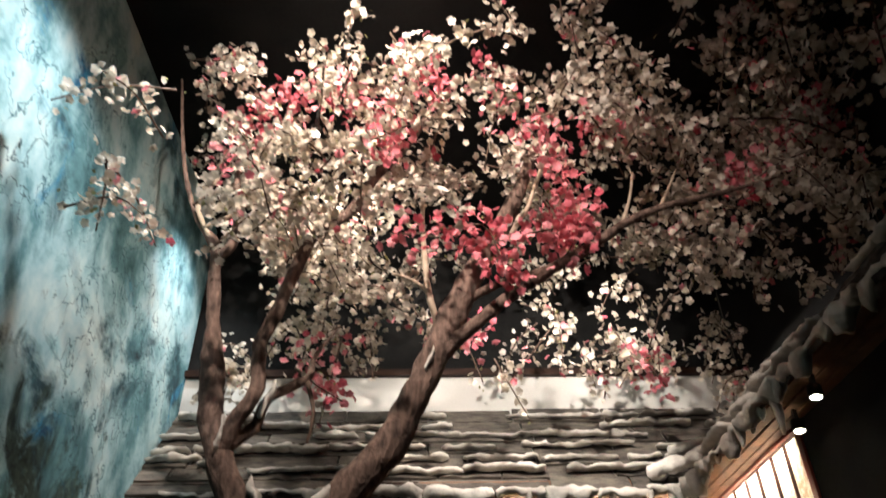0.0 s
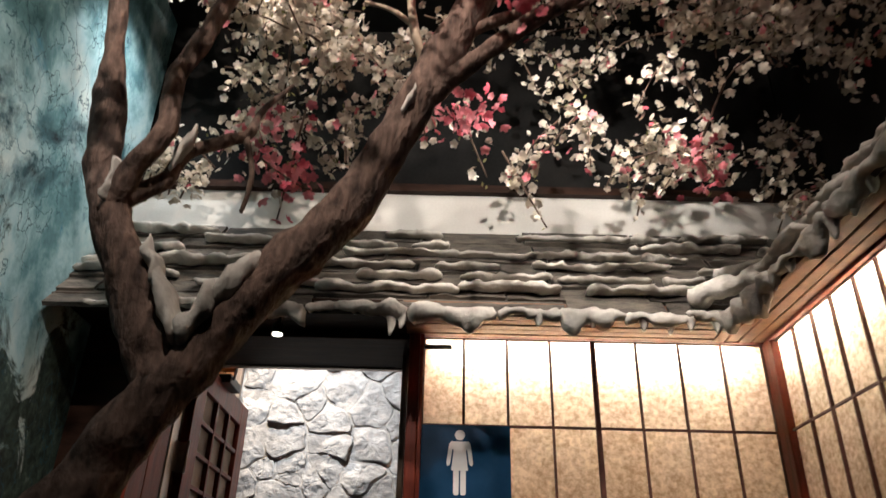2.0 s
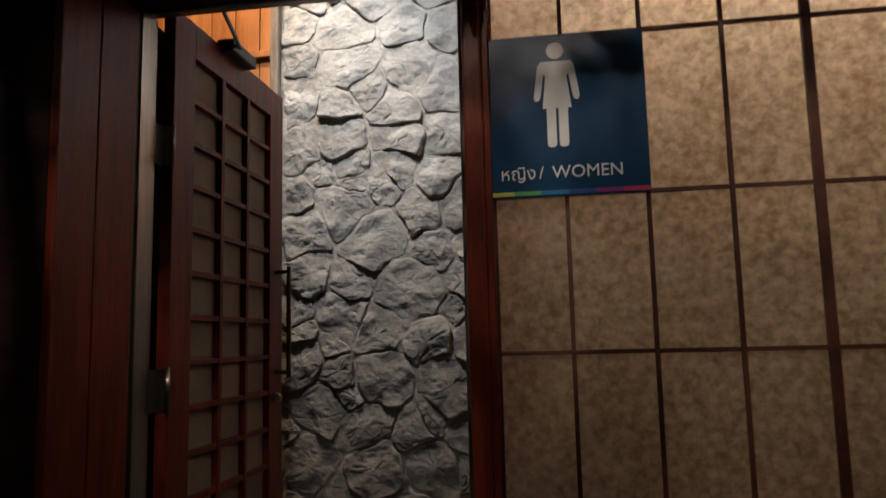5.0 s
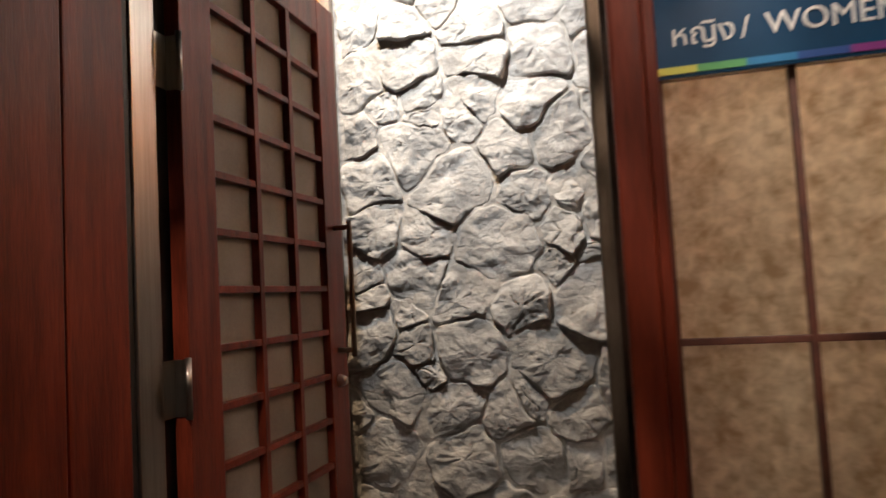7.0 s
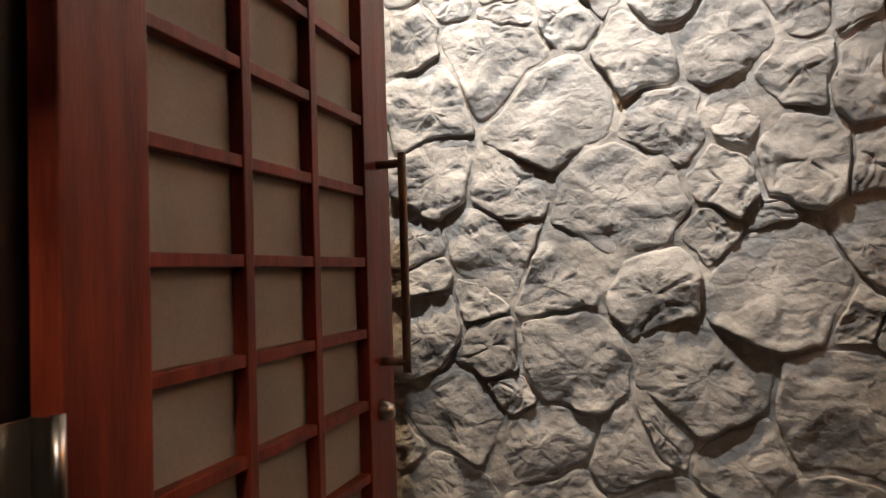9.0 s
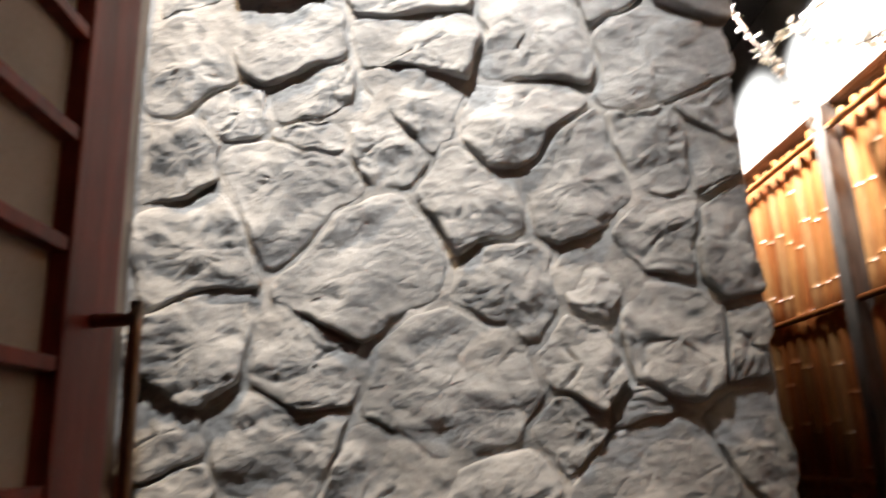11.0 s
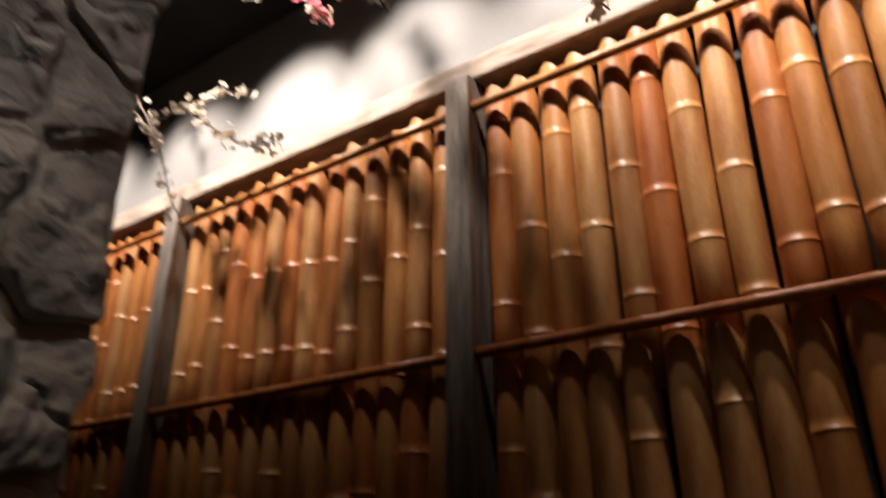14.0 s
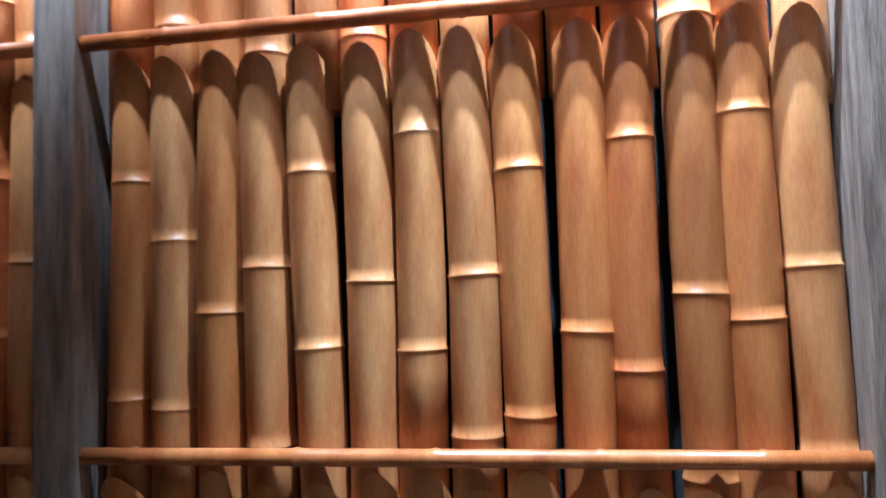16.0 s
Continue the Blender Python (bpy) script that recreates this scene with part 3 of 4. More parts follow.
# ---- the sign ----
def lettering(body, size, x, z, parent, y):
    c = bpy.data.curves.new("lettering", "FONT")
    c.body, c.size, c.align_x, c.extrude, c.resolution_u = body, size, "LEFT", 0.0008, 3
    tmp = bpy.data.objects.new("lettering", c)
    me = bpy.data.meshes.new_from_object(tmp)
    bpy.data.objects.remove(tmp)
    bm = bmesh.new()
    bm.from_mesh(me)
    bpy.data.meshes.remove(me)
    bmesh.ops.transform(bm, matrix=pose(x, y, z, 90), verts=bm.verts)
    return part("lettering", bm, SIGN_WHITE, parent, "white letters")


def prism(outline, y, t=0.002):
    bm = bmesh.new()
    f = bm.faces.new([bm.verts.new((x, y, z)) for x, z in outline])
    r = bmesh.ops.extrude_face_region(bm, geom=[f])
    bmesh.ops.translate(bm, vec=(0, -t, 0), verts=[v for v in r["geom"] if isinstance(v, bmesh.types.BMVert)])
    bmesh.ops.recalc_face_normals(bm, faces=bm.faces)
    return bm


def rounded(x0, z0, x1, z1, r, n=5):
    out = []
    for cx, cz, a in ((x1 - r, z1 - r, 0), (x0 + r, z1 - r, 90), (x0 + r, z0 + r, 180), (x1 - r, z0 + r, 270)):
        out += [(cx + r * math.cos(radians(a + 90 * k / n)), cz + r * math.sin(radians(a + 90 * k / n))) for k in range(n + 1)]
    return out


def sign():
    s = thing("sign", "navy blue restroom sign with white figure and lettering", "sign")
    block("board", SIGN_BLUE, s, 0.166, 4.014, 1.492, 0.542, 4.030, 1.888, bevel=0.003)
    y, cx, z0, k = 4.014, 0.336, 1.888, 0.396 / 212
    disc = [(cx + 0.0205 * math.cos(a * math.pi / 10), z0 - 0.042 + 0.0205 * math.sin(a * math.pi / 10)) for a in range(20)]
    part("figure_mark", prism(disc, y), SIGN_WHITE, s)
    torso = [(-0.036, -0.068), (0.036, -0.068), (0.04, -0.075), (0.025, -0.105), (0.034, -0.183), (-0.034, -0.183), (-0.025, -0.105), (-0.04, -0.075)]
    part("figure_mark", prism([(cx + a, z0 + b) for a, b in torso], y), SIGN_WHITE, s)
    for side in (-1, 1):
        arm = [(0.030, -0.070), (0.043, -0.078), (0.054, -0.155), (0.050, -0.165), (0.042, -0.163), (0.038, -0.155), (0.029, -0.095)]
        part("figure_mark", prism([(cx + side * a, z0 + b) for a, b in arm], y - 0.0003), SIGN_WHITE, s)
        a, b = sorted((cx + side * 0.003, cx + side * 0.025))
        part("figure_mark", prism(rounded(a, z0 - 0.278, b, z0 - 0.17, 0.009), y - 0.0006), SIGN_WHITE, s)
    lettering("หญิง", 0.042, 0.196, 1.536, s, y - 0.001)
    lettering("/", 0.042, 0.287, 1.536, s, y - 0.001)
    lettering("WOMEN", 0.042, 0.318, 1.536, s, y - 0.001)
    stripes = ((0.55, 0.50, 0.10), (0.10, 0.32, 0.12), (0.02, 0.16, 0.34), (0.02, 0.06, 0.22), (0.20, 0.03, 0.18), (0.42, 0.04, 0.10))
    for i, c in enumerate(stripes):
        m = material("stripe_enamel", c, c, 0.3, 4, (1, 1, 1), 0.0)
        w = 0.376 / len(stripes)
        block("stripe", m, s, 0.166 + w * i, 4.0125, 1.497, 0.166 + w * (i + 1), 4.0139, 1.507, bevel=0)


sign()


# ---- soffits and eave lamps ----
soffit = tagged(new("soffit"), kind="structure")
for k in range(7):
    y = 3.667 + 0.054 * k
    block("slat", SOFFIT, soffit, 0.10, y, 2.277 + 0.002 * (k % 2), 1.43, y + 0.047, 2.297, bevel=0.004)
for k in range(4):
    x = 1.432 + 0.058 * k
    block("slat", SOFFIT, soffit, x, -1.5, 2.277 + 0.002 * (k % 2), x + 0.050, 4.02, 2.297, bevel=0.004)
block("dark_board", DARK_WOOD, soffit, -1.28, 3.667, 2.282, 0.095, 4.03, 2.302)
block("fascia", SOFFIT, soffit, 0.10, 3.643, 2.235, 1.43, 3.664, 2.28)
block("fascia", SOFFIT, soffit, 1.405, -1.5, 2.22, 1.428, 3.643, 2.265)
block("fascia", DARK_WOOD, soffit, -1.28, 3.643, 2.235, 0.098, 3.664, 2.28)


def downlight(at, tilt, label, group="eave downlights"):
    d = thing("downlight", label, "lamp", group, at)
    bm = bmesh.new()
    bmesh.ops.create_cone(bm, cap_ends=False, segments=20, radius1=0.027, radius2=0.024, depth=0.045)
    bmesh.ops.solidify(bm, geom=bm.faces[:], thickness=0.004)
    can = part("can", bm, BLACK_METAL, d, "", True)
    bm = bmesh.new()
    bmesh.ops.create_circle(bm, cap_ends=True, segments=20, radius=0.021)
    part("lens", bm, LAMP_GLASS, d, "glowing lamp face").location = (0, 0, -0.021)
    box_bm = box(bmesh.new(), -0.008, -0.008, 0.02, 0.008, 0.008, 0.07)
    part("bracket", box_bm, BLACK_METAL, d)
    d.rotation_euler = (radians(tilt[0]), radians(tilt[1]), 0)
    return d


downlight((-0.42, 3.83, 2.215), (-8, 0), "small lit spotlight on the dark board above the door")
downlight((1.505, 2.49, 2.205), (-6, 8), "small lit spotlight under the snowy eave")
downlight((1.575, 2.80, 2.205), (-8, 4), "small lit spotlight beside the paper screen")
hung = downlight((-0.38, 2.60, 3.60), (0, 0), "small lit spotlight hung among the blossoms", "")
part("rod", tube(bmesh.new(), [(0, 0, 0.06, 0.006), (0, 0, CEILING - 3.60 + 0.01, 0.006)], 8, 1), BLACK_METAL, hung)


# ---- roofs of bark shingles under plaster snow ----
def roof(name, a, along, length, up, eave_drip, seed, eave_start, eave_end, cover):
    """Courses of shingles that climb along up from the eave line a + along * s; snow rolls lie on each."""
    rnd = random.Random(seed)
    r = tagged(new(name), kind="structure")
    a, along, up = Vector(a), Vector(along), Vector(up)
    out = along.cross(up).normalized()
    if out.z < 0:
        out = -out
    courses = 7
    for j in range(courses):
        s, reach = -rnd.uniform(0, 0.3), min(length, eave_end + 0.06 + 0.6 * j / courses)
        while s < reach:
            w = rnd.uniform(0.28, 0.75)
            s0, s1 = max(0.0, s), min(reach, s + w - 0.012)
            s += w
            if s1 - s0 < 0.05:
                continue
            p = a + up * (j / courses) + out * (0.006 + rnd.uniform(0, 0.014))
            bm, n = bmesh.new(), max(2, int((s1 - s0) / 0.05))
            rows = []
            for i in range(n + 1):
                u = s0 + (s1 - s0) * i / n
                wave = 0.010 * noise.noise(Vector((u * 9, j * 3.1, seed)))
                lo = p + along * u + up * (wave - 0.02)
                hi = lo + up * (1.35 / courses) - out * 0.012
                rows.append([bm.verts.new(v) for v in (lo, hi, hi - out * 0.012, lo - out * 0.02)])
                lo_v = rows[-1][0]
                lo_v.co += out * 0.012 * noise.noise(Vector((u * 14, j, seed + 4)))
            for q0, q1 in zip(rows, rows[1:]):
                for k in range(4):
                    bm.faces.new((q0[k], q1[k], q1[(k + 1) % 4], q0[(k + 1) % 4]))
            bm.faces.new(rows[0])
            bm.faces.new(rows[-1][::-1])
            bmesh.ops.recalc_face_normals(bm, faces=bm.faces)
            part("shingle", bm, SHINGLE, r)
        # snow lies in broken rolls on the lower edge of each course
        s = rnd.uniform(-0.2, 0.1)
        while s < reach and j > 0:
            w = rnd.uniform(0.14, 0.6)
            s0, s1 = max(0.0, s), min(reach, s + w)
            if s1 - s0 > 0.12 and rnd.random() < cover:
                c = a + up * ((j + rnd.uniform(0.0, 0.35)) / courses) + out * 0.03
                b0, b1 = c + along * s0, c + along * s1 + up * rnd.uniform(-0.015, 0.015)
                part("snow_patch", snow_roll(bmesh.new(), b0, b1, rnd.uniform(0.028, 0.048), rnd.random() * 90, 0.28, 0.014), SNOW, r, "off-white plaster snow", True)
            s += w * rnd.uniform(0.85, 1.25)
    s = eave_start
    while s < eave_end:
        w = rnd.uniform(0.12, 0.42)
        s1 = min(eave_end, s + w + rnd.uniform(-0.015, 0.03))
        if s1 - s < 0.05:
            break
        c = a + out * 0.012 + Vector((0, 0, rnd.uniform(-0.022, 0.0)))
        thin = 0.5 if s < eave_start + 0.55 else 1.0
        part("eave_snow", snow_roll(bmesh.new(), c + along * s, c + along * s1, rnd.uniform(0.022, 0.040) * thin, rnd.random() * 90, 0.62, eave_drip * thin, 18, 10), SNOW, r, "drooping plaster snow on the eave", True)
        s += w
    return r


front = roof("roof_front", (-1.27, 3.645, 2.250), (1, 0, 0), 3.2, (0, 0.475, 0.60), 0.085, 3, 0.16, 2.64, 0.7)
side = roof("roof_side", (1.345, -1.4, 2.225), (0, 1, 0), 5.45, (0.6, 0, 0.62), 0.085, 8, 0.0, 5.02, 0.4)


def icicle(parent, x, y, z, length, r):
    part("icicle", tube(bmesh.new(), [(x, y, z, r), (x + 0.006, y + 0.004, z - length * 0.5, r * 0.75), (x, y, z - length, r * 0.25)], 8, 3, 0.15, 30), SNOW, parent, "plaster icicle", True)


for x, d in ((0.06, 0.10), (0.10, 0.07), (0.62, 0.05), (0.83, 0.05), (1.02, 0.06), (1.12, 0.07), (1.2, 0.05), (1.3, 0.06)):
    icicle(front, x, 3.64, 2.245, d, 0.022)
for y, d in ((2.5, 0.16), (2.62, 0.06), (2.72, 0.07), (2.83, 0.08), (2.95, 0.06), (3.1, 0.05), (3.3, 0.07), (3.42, 0.08), (1.8, 0.06), (1.5, 0.05)):
    icicle(side, 1.34, y, 2.23, d, 0.022)
part("snow_patch", snow_roll(bmesh.new(), (1.22, 3.66, 2.33), (1.45, 3.46, 2.36), 0.045, 11.3, 0.7, 0.03), SNOW, front, "snow in the valley of the roofs", True)
part("snow_patch", snow_roll(bmesh.new(), (1.36, 3.74, 2.46), (1.62, 3.62, 2.50), 0.036, 17.3, 0.6, 0.0), SNOW, front, "snow in the valley of the roofs", True)


for r in (front, side):
    r.location = (-0.005, -0.04, -0.03)


# ---- the blossoming tree ----
BOUGHS = {
    "trunk": [(-0.82, 2.50, -0.02, 0.130), (-0.74, 2.52, 0.5, 0.106), (-0.62, 2.55, 1.0, 0.090), (-0.49, 2.58, 1.33, 0.078), (-0.41, 2.58, 1.49, 0.067), (-0.32, 2.585, 1.62, 0.060), (-0.16, 2.6, 1.865, 0.062), (-0.01, 2.6, 2.035, 0.060), (0.10, 2.6, 2.25, 0.054), (0.20, 2.6, 2.49, 0.055), (0.30, 2.6, 2.72, 0.051), (0.42, 2.6, 2.94, 0.044), (0.54, 2.6, 3.20, 0.034), (0.64, 2.62, 3.48, 0.023), (0.74, 2.68, 3.8, 0.010)],
    "left_limb": [(-0.34, 2.59, 1.58, 0.062), (-0.39, 2.59, 1.67, 0.064), (-0.455, 2.59, 1.80, 0.060), (-0.55, 2.58, 1.99, 0.048), (-0.61, 2.58, 2.14, 0.045), (-0.63, 2.58, 2.25, 0.044), (-0.65, 2.58, 2.37, 0.045), (-0.67, 2.57, 2.52, 0.028), (-0.70, 2.56, 2.74, 0.025), (-0.72, 2.55, 2.89, 0.023), (-0.82, 2.55, 3.04, 0.013), (-0.91, 2.55, 3.27, 0.011), (-0.98, 2.55, 3.55, 0.008), (-1.05, 2.55, 3.9, 0.005)],
    "middle_limb": [(-0.57, 2.57, 2.03, 0.036), (-0.52, 2.54, 2.14, 0.031), (-0.46, 2.54, 2.25, 0.027), (-0.48, 2.56, 2.43, 0.027), (-0.44, 2.58, 2.59, 0.026), (-0.39, 2.6, 2.81, 0.027), (-0.33, 2.6, 2.98, 0.026), (-0.19, 2.6, 3.11, 0.025), (-0.08, 2.6, 3.32, 0.022), (0.05, 2.6, 3.50, 0.018), (0.15, 2.6, 3.72, 0.013), (0.24, 2.6, 4.0, 0.008)],
    "right_limb": [(0.18, 2.6, 2.40, 0.032), (0.32, 2.56, 2.52, 0.026), (0.49, 2.53, 2.65, 0.025), (0.65, 2.5, 2.75, 0.023), (0.79, 2.47, 2.82, 0.021), (0.96, 2.44, 2.93, 0.019), (1.12, 2.4, 2.98, 0.014), (1.32, 2.36, 3.01, 0.009), (1.56, 2.32, 3.06, 0.005)],
    "side_limb": [(-0.54, 2.57, 2.06, 0.025), (-0.47, 2.62, 2.15, 0.021), (-0.45, 2.67, 2.27, 0.020), (-0.37, 2.72, 2.35, 0.018), (-0.32, 2.76, 2.41, 0.015), (-0.31, 2.8, 2.52, 0.011), (-0.24, 2.85, 2.67, 0.006)],
    "fork_limb": [(0.26, 2.6, 2.63, 0.020), (0.40, 2.6, 2.72, 0.017), (0.53, 2.62, 2.78, 0.014), (0.69, 2.7, 2.9, 0.008)],
    "knob_limb": [(-0.70, 2.55, 2.83, 0.026), (-0.65, 2.55, 2.91, 0.020), (-0.66, 2.56, 3.10, 0.016), (-0.70, 2.58, 3.31, 0.011), (-0.72, 2.6, 3.7, 0.006)],
}
tree = thing("blossom_tree", "artificial plum tree with brown bark, cream and coral blossoms", "tree", at=(0, 0, 0))
for name, pts in BOUGHS.items():
    part(name, tube(bmesh.new(), pts, 16, 9, 0.24, 16), BARK, tree, "rough brown bark", True)


def twig(mat, label, r, *pts):
    part("twig", tube(bmesh.new(), [(*p, r * (1 - 0.6 * i / len(pts))) for i, p in enumerate(pts)], 8, 4, 0.25, 30), mat, tree, label, True)


twig(TWIG, "thin dark hanging twig", 0.010, (-0.33, 2.75, 2.40), (-0.29, 2.74, 2.27), (-0.29, 2.74, 2.19), (-0.30, 2.74, 2.13))
twig(PALE_TWIG, "pale bare twig", 0.016, (0.19, 2.6, 2.53), (0.15, 2.6, 2.70), (0.13, 2.6, 2.94), (0.12, 2.6, 3.29))
twig(PALE_TWIG, "pale bare twig", 0.009, (0.15, 2.61, 2.70), (0.08, 2.62, 2.77), (0.0, 2.62, 2.80))
twig(PALE_TWIG, "pale bare twig", 0.013, (-0.74, 2.54, 2.92), (-0.81, 2.52, 3.06), (-0.79, 2.52, 3.16), (-0.74, 2.52, 3.26))
twig(PALE_TWIG, "pale bare twig", 0.010, (-0.77, 2.53, 2.97), (-0.68, 2.5, 3.0), (-0.61, 2.5, 3.06), (-0.5, 2.5, 3.07))
twig(PALE_TWIG, "pale bare twig", 0.012, (0.50, 2.59, 2.98), (0.58, 2.58, 3.12), (0.65, 2.58, 3.32), (0.71, 2.58, 3.49))
twig(PALE_TWIG, "pale bare twig", 0.008, (0.93, 2.44, 2.92), (0.98, 2.44, 3.05), (1.02, 2.45, 3.2))
twig(PALE_TWIG, "pale bare twig", 0.008, (1.08, 2.41, 2.97), (1.14, 2.42, 3.08), (1.2, 2.42, 3.2))
for a, b, r, s in (((-0.325, 2.55, 1.70), (-0.395, 2.555, 1.83), 0.046, 2.0), ((-0.385, 2.56, 1.81), (-0.45, 2.555, 1.93), 0.036, 12.0), ((-0.325, 2.56, 1.70), (-0.25, 2.555, 1.80), 0.052, 7.0), ((-0.27, 2.565, 1.79), (-0.17, 2.56, 1.885), 0.047, 5.0), ((-0.565, 2.53, 2.04), (-0.55, 2.525, 2.14), 0.022, 21.0), ((-0.46, 2.60, 2.19), (-0.41, 2.62, 2.30), 0.028, 33.0), ((0.135, 2.55, 2.33), (0.18, 2.55, 2.42), 0.018, 37.0)):
    part("snow_patch", snow_roll(bmesh.new(), a, b, r, s, 0.85, 0.0, 10, 9), SNOW, tree, "plaster snow in the crotch of a limb", True)


class Sprays:
    """Collects twigs and the blossoms and leaves along them."""

    def __init__(self, seed):
        self.rnd = random.Random(seed)
        self.verts = {"cream": [], "pink": [], "leaf": []}
        self.faces = {"cream": [], "pink": [], "leaf": []}
        self.twigs = bmesh.new()

    def blossom(self, at, kind, size):
        rnd = self.rnd
        n = Vector((rnd.gauss(0, 1), rnd.gauss(0, 1), rnd.gauss(-0.3, 1))).normalized()
        s = n.orthogonal().normalized()
        u = n.cross(s)
        turn = rnd.random() * 6.28
        V, F = self.verts[kind], self.faces[kind]
        base = len(V)
        V.append(tuple(at))
        for k in range(5):
            a = turn + k * 1.2566
            d, e = s * math.cos(a) + u * math.sin(a), s * math.cos(a + 1.57) + u * math.sin(a + 1.57)
            cup = n * size * rnd.uniform(0.15, 0.5)
            i = len(V)
            V.append(tuple(at + d * size * 0.52 - e * size * 0.42 + cup * 0.4))
            V.append(tuple(at + d * size * 0.95 - e * size * 0.26 + cup))
            V.append(tuple(at + d * size * 0.95 + e * size * 0.26 + cup))
            V.append(tuple(at + d * size * 0.52 + e * size * 0.42 + cup * 0.4))
            F.append((base, i, i + 1, i + 2, i + 3))

    def leaf(self, at, size):
        rnd = self.rnd
        d = Vector((rnd.gauss(0, 1), rnd.gauss(0, 1), rnd.gauss(-0.4, 0.8))).normalized()
        s = d.orthogonal().normalized() * size * 0.3
        V, F = self.verts["leaf"], self.faces["leaf"]
        i = len(V)
        V += [tuple(at), tuple(at + d * size * 0.5 - s), tuple(at + d * size), tuple(at + d * size * 0.5 + s)]
        F.append((i, i + 1, i + 2, i + 3))

    def spray(self, pts, count, pink, size=0.032, spread=0.035, leaves=0.25, r=0.004):
        rnd = self.rnd
        tube(self.twigs, [(*p, r * (1.2 - 0.7 * i / len(pts))) for i, p in enumerate(pts)], 5, 3)
        line = smooth_line([(*p, 0) for p in pts], 6)
        for _ in range(count):
            q = line[int(rnd.random() ** 0.8 * (len(line) - 1))]
            at = Vector(q[:3]) + Vector((rnd.gauss(0, spread), rnd.gauss(0, spread), rnd.gauss(0, spread)))
            if rnd.random() < leaves:
                self.leaf(at, size * rnd.uniform(0.9, 1.5))
            else:
                self.blossom(at, "pink" if rnd.random() < pink else "cream", size * rnd.uniform(0.7, 1.15))

    def finish(self, parent):
        tagged(part("twigwork", self.twigs, TWIG, parent, "thin dark twigs", True), kind="stuff")
        for kind, mat, name, label in (("cream", CREAM_PETAL, "cream_blossoms", "cream silk blossoms"), ("pink", PINK_PETAL, "coral_blossoms", "coral pink silk blossoms"), ("leaf", LEAF, "leaves", "small olive silk leaves")):
            if self.verts[kind]:
                me = bpy.data.meshes.new(name)
                me.from_pydata(self.verts[kind], [], self.faces[kind])
                me.materials.append(mat)
                ob = new(name, me)
                ob.parent = parent
                tagged(ob, label, kind="stuff")


GARLANDS = [
    [(-0.74, 2.42, 3.17), (-0.66, 2.42, 3.42), (-0.56, 2.42, 3.55), (-0.36, 2.42, 3.66), (-0.15, 2.42, 3.60)],
    [(-0.16, 2.42, 3.62), (-0.02, 2.42, 3.50), (-0.04, 2.42, 3.30), (-0.12, 2.42, 3.42)],
    [(0.02, 2.42, 3.92), (0.13, 2.42, 3.76), (0.22, 2.42, 3.66)],
    [(0.40, 2.42, 3.92), (0.47, 2.42, 3.62), (0.63, 2.42, 3.38), (0.70, 2.42, 3.16), (0.76, 2.42, 2.93), (0.69, 2.42, 2.76)],
    [(0.0, 2.42, 2.85), (0.15, 2.42, 2.86), (0.36, 2.42, 2.90), (0.43, 2.42, 2.74), (0.49, 2.42, 2.67)],
    [(0.53, 2.42, 2.85), (0.67, 2.42, 2.88), (0.80, 2.42, 2.89)],
    [(0.83, 2.42, 3.44), (0.99, 2.42, 3.48)],
    [(1.65, 2.42, 3.30), (1.85, 2.42, 3.48), (1.96, 2.40, 3.62)],
    [(1.37, 2.42, 3.17), (1.58, 2.42, 3.20)],
    [(-0.45, 3.1, 2.62), (-0.36, 3.15, 2.56), (-0.24, 3.2, 2.50)],
    [(0.20, 3.1, 2.80), (0.30, 3.15, 2.78), (0.42, 3.2, 2.86)],
    [(1.10, 3.2, 2.72), (1.18, 3.2, 2.66), (1.24, 3.2, 2.56)],
]


def crown():
    s = Sprays(5)
    rnd = s.rnd
    made = 0
    while made < 350:
        x, y = rnd.uniform(-0.98, 2.0), rnd.uniform(1.95, 3.8)
        if made > 303:
            x, y = rnd.uniform(0.9, 2.0), rnd.uniform(0.9, 3.2)
        floor_z = 2.76 + 0.25 * noise.noise(Vector((x * 1.3, y * 1.3, 2))) + 0.02 * (y > 2.9)
        z = rnd.uniform(floor_z, 3.98)
        p = Vector((x, y, z))
        if noise.noise(p * 1.9) < 0.09:
            continue
        d = Vector((rnd.gauss(0, 1), rnd.gauss(0, 1), rnd.gauss(-0.15, 0.55))).normalized() * rnd.uniform(0.18, 0.42)
        sag = Vector((0, 0, -rnd.uniform(0.02, 0.10)))
        s.spray([p - d * 0.5, p + d * 0.05 + Vector((0, 0, 0.03)), p + d * 0.5 + sag], rnd.randint(32, 50), 0.04, 0.0195, 0.030, 0.10)
        made += 1
    # garlands of coral blossom
    for line in GARLANDS:
        pts = [Vector(p) for p in line]
        reach = sum((b - a).length for a, b in zip(pts, pts[1:]))
        s.spray(pts, int((250 if line[0][1] < 3 else 140) * reach) + 20, 0.97, 0.0215, 0.050, 0.04)
    # loose ends that hang before the white band
    for x, y, z, n in ((0.62, 3.3, 2.75, 22), (0.55, 3.35, 2.62, 10), (1.12, 3.3, 2.82, 30), (1.25, 3.25, 2.74, 22), (0.8, 3.3, 2.85, 24), (-0.42, 3.1, 2.72, 26), (-0.3, 3.2, 2.6, 20), (0.15, 3.2, 2.85, 22), (0.35, 3.3, 2.8, 16), (0.95, 3.4, 2.78, 18)):
        d = Vector((rnd.gauss(0, 0.06), rnd.gauss(0, 0.06), -0.16))
        p = Vector((x, y, z))
        s.spray([p - d, p, p + d], n * 2, 0.5 if x < -0.2 else 0.15, 0.020, 0.028, 0.2)
    s.finish(tree)


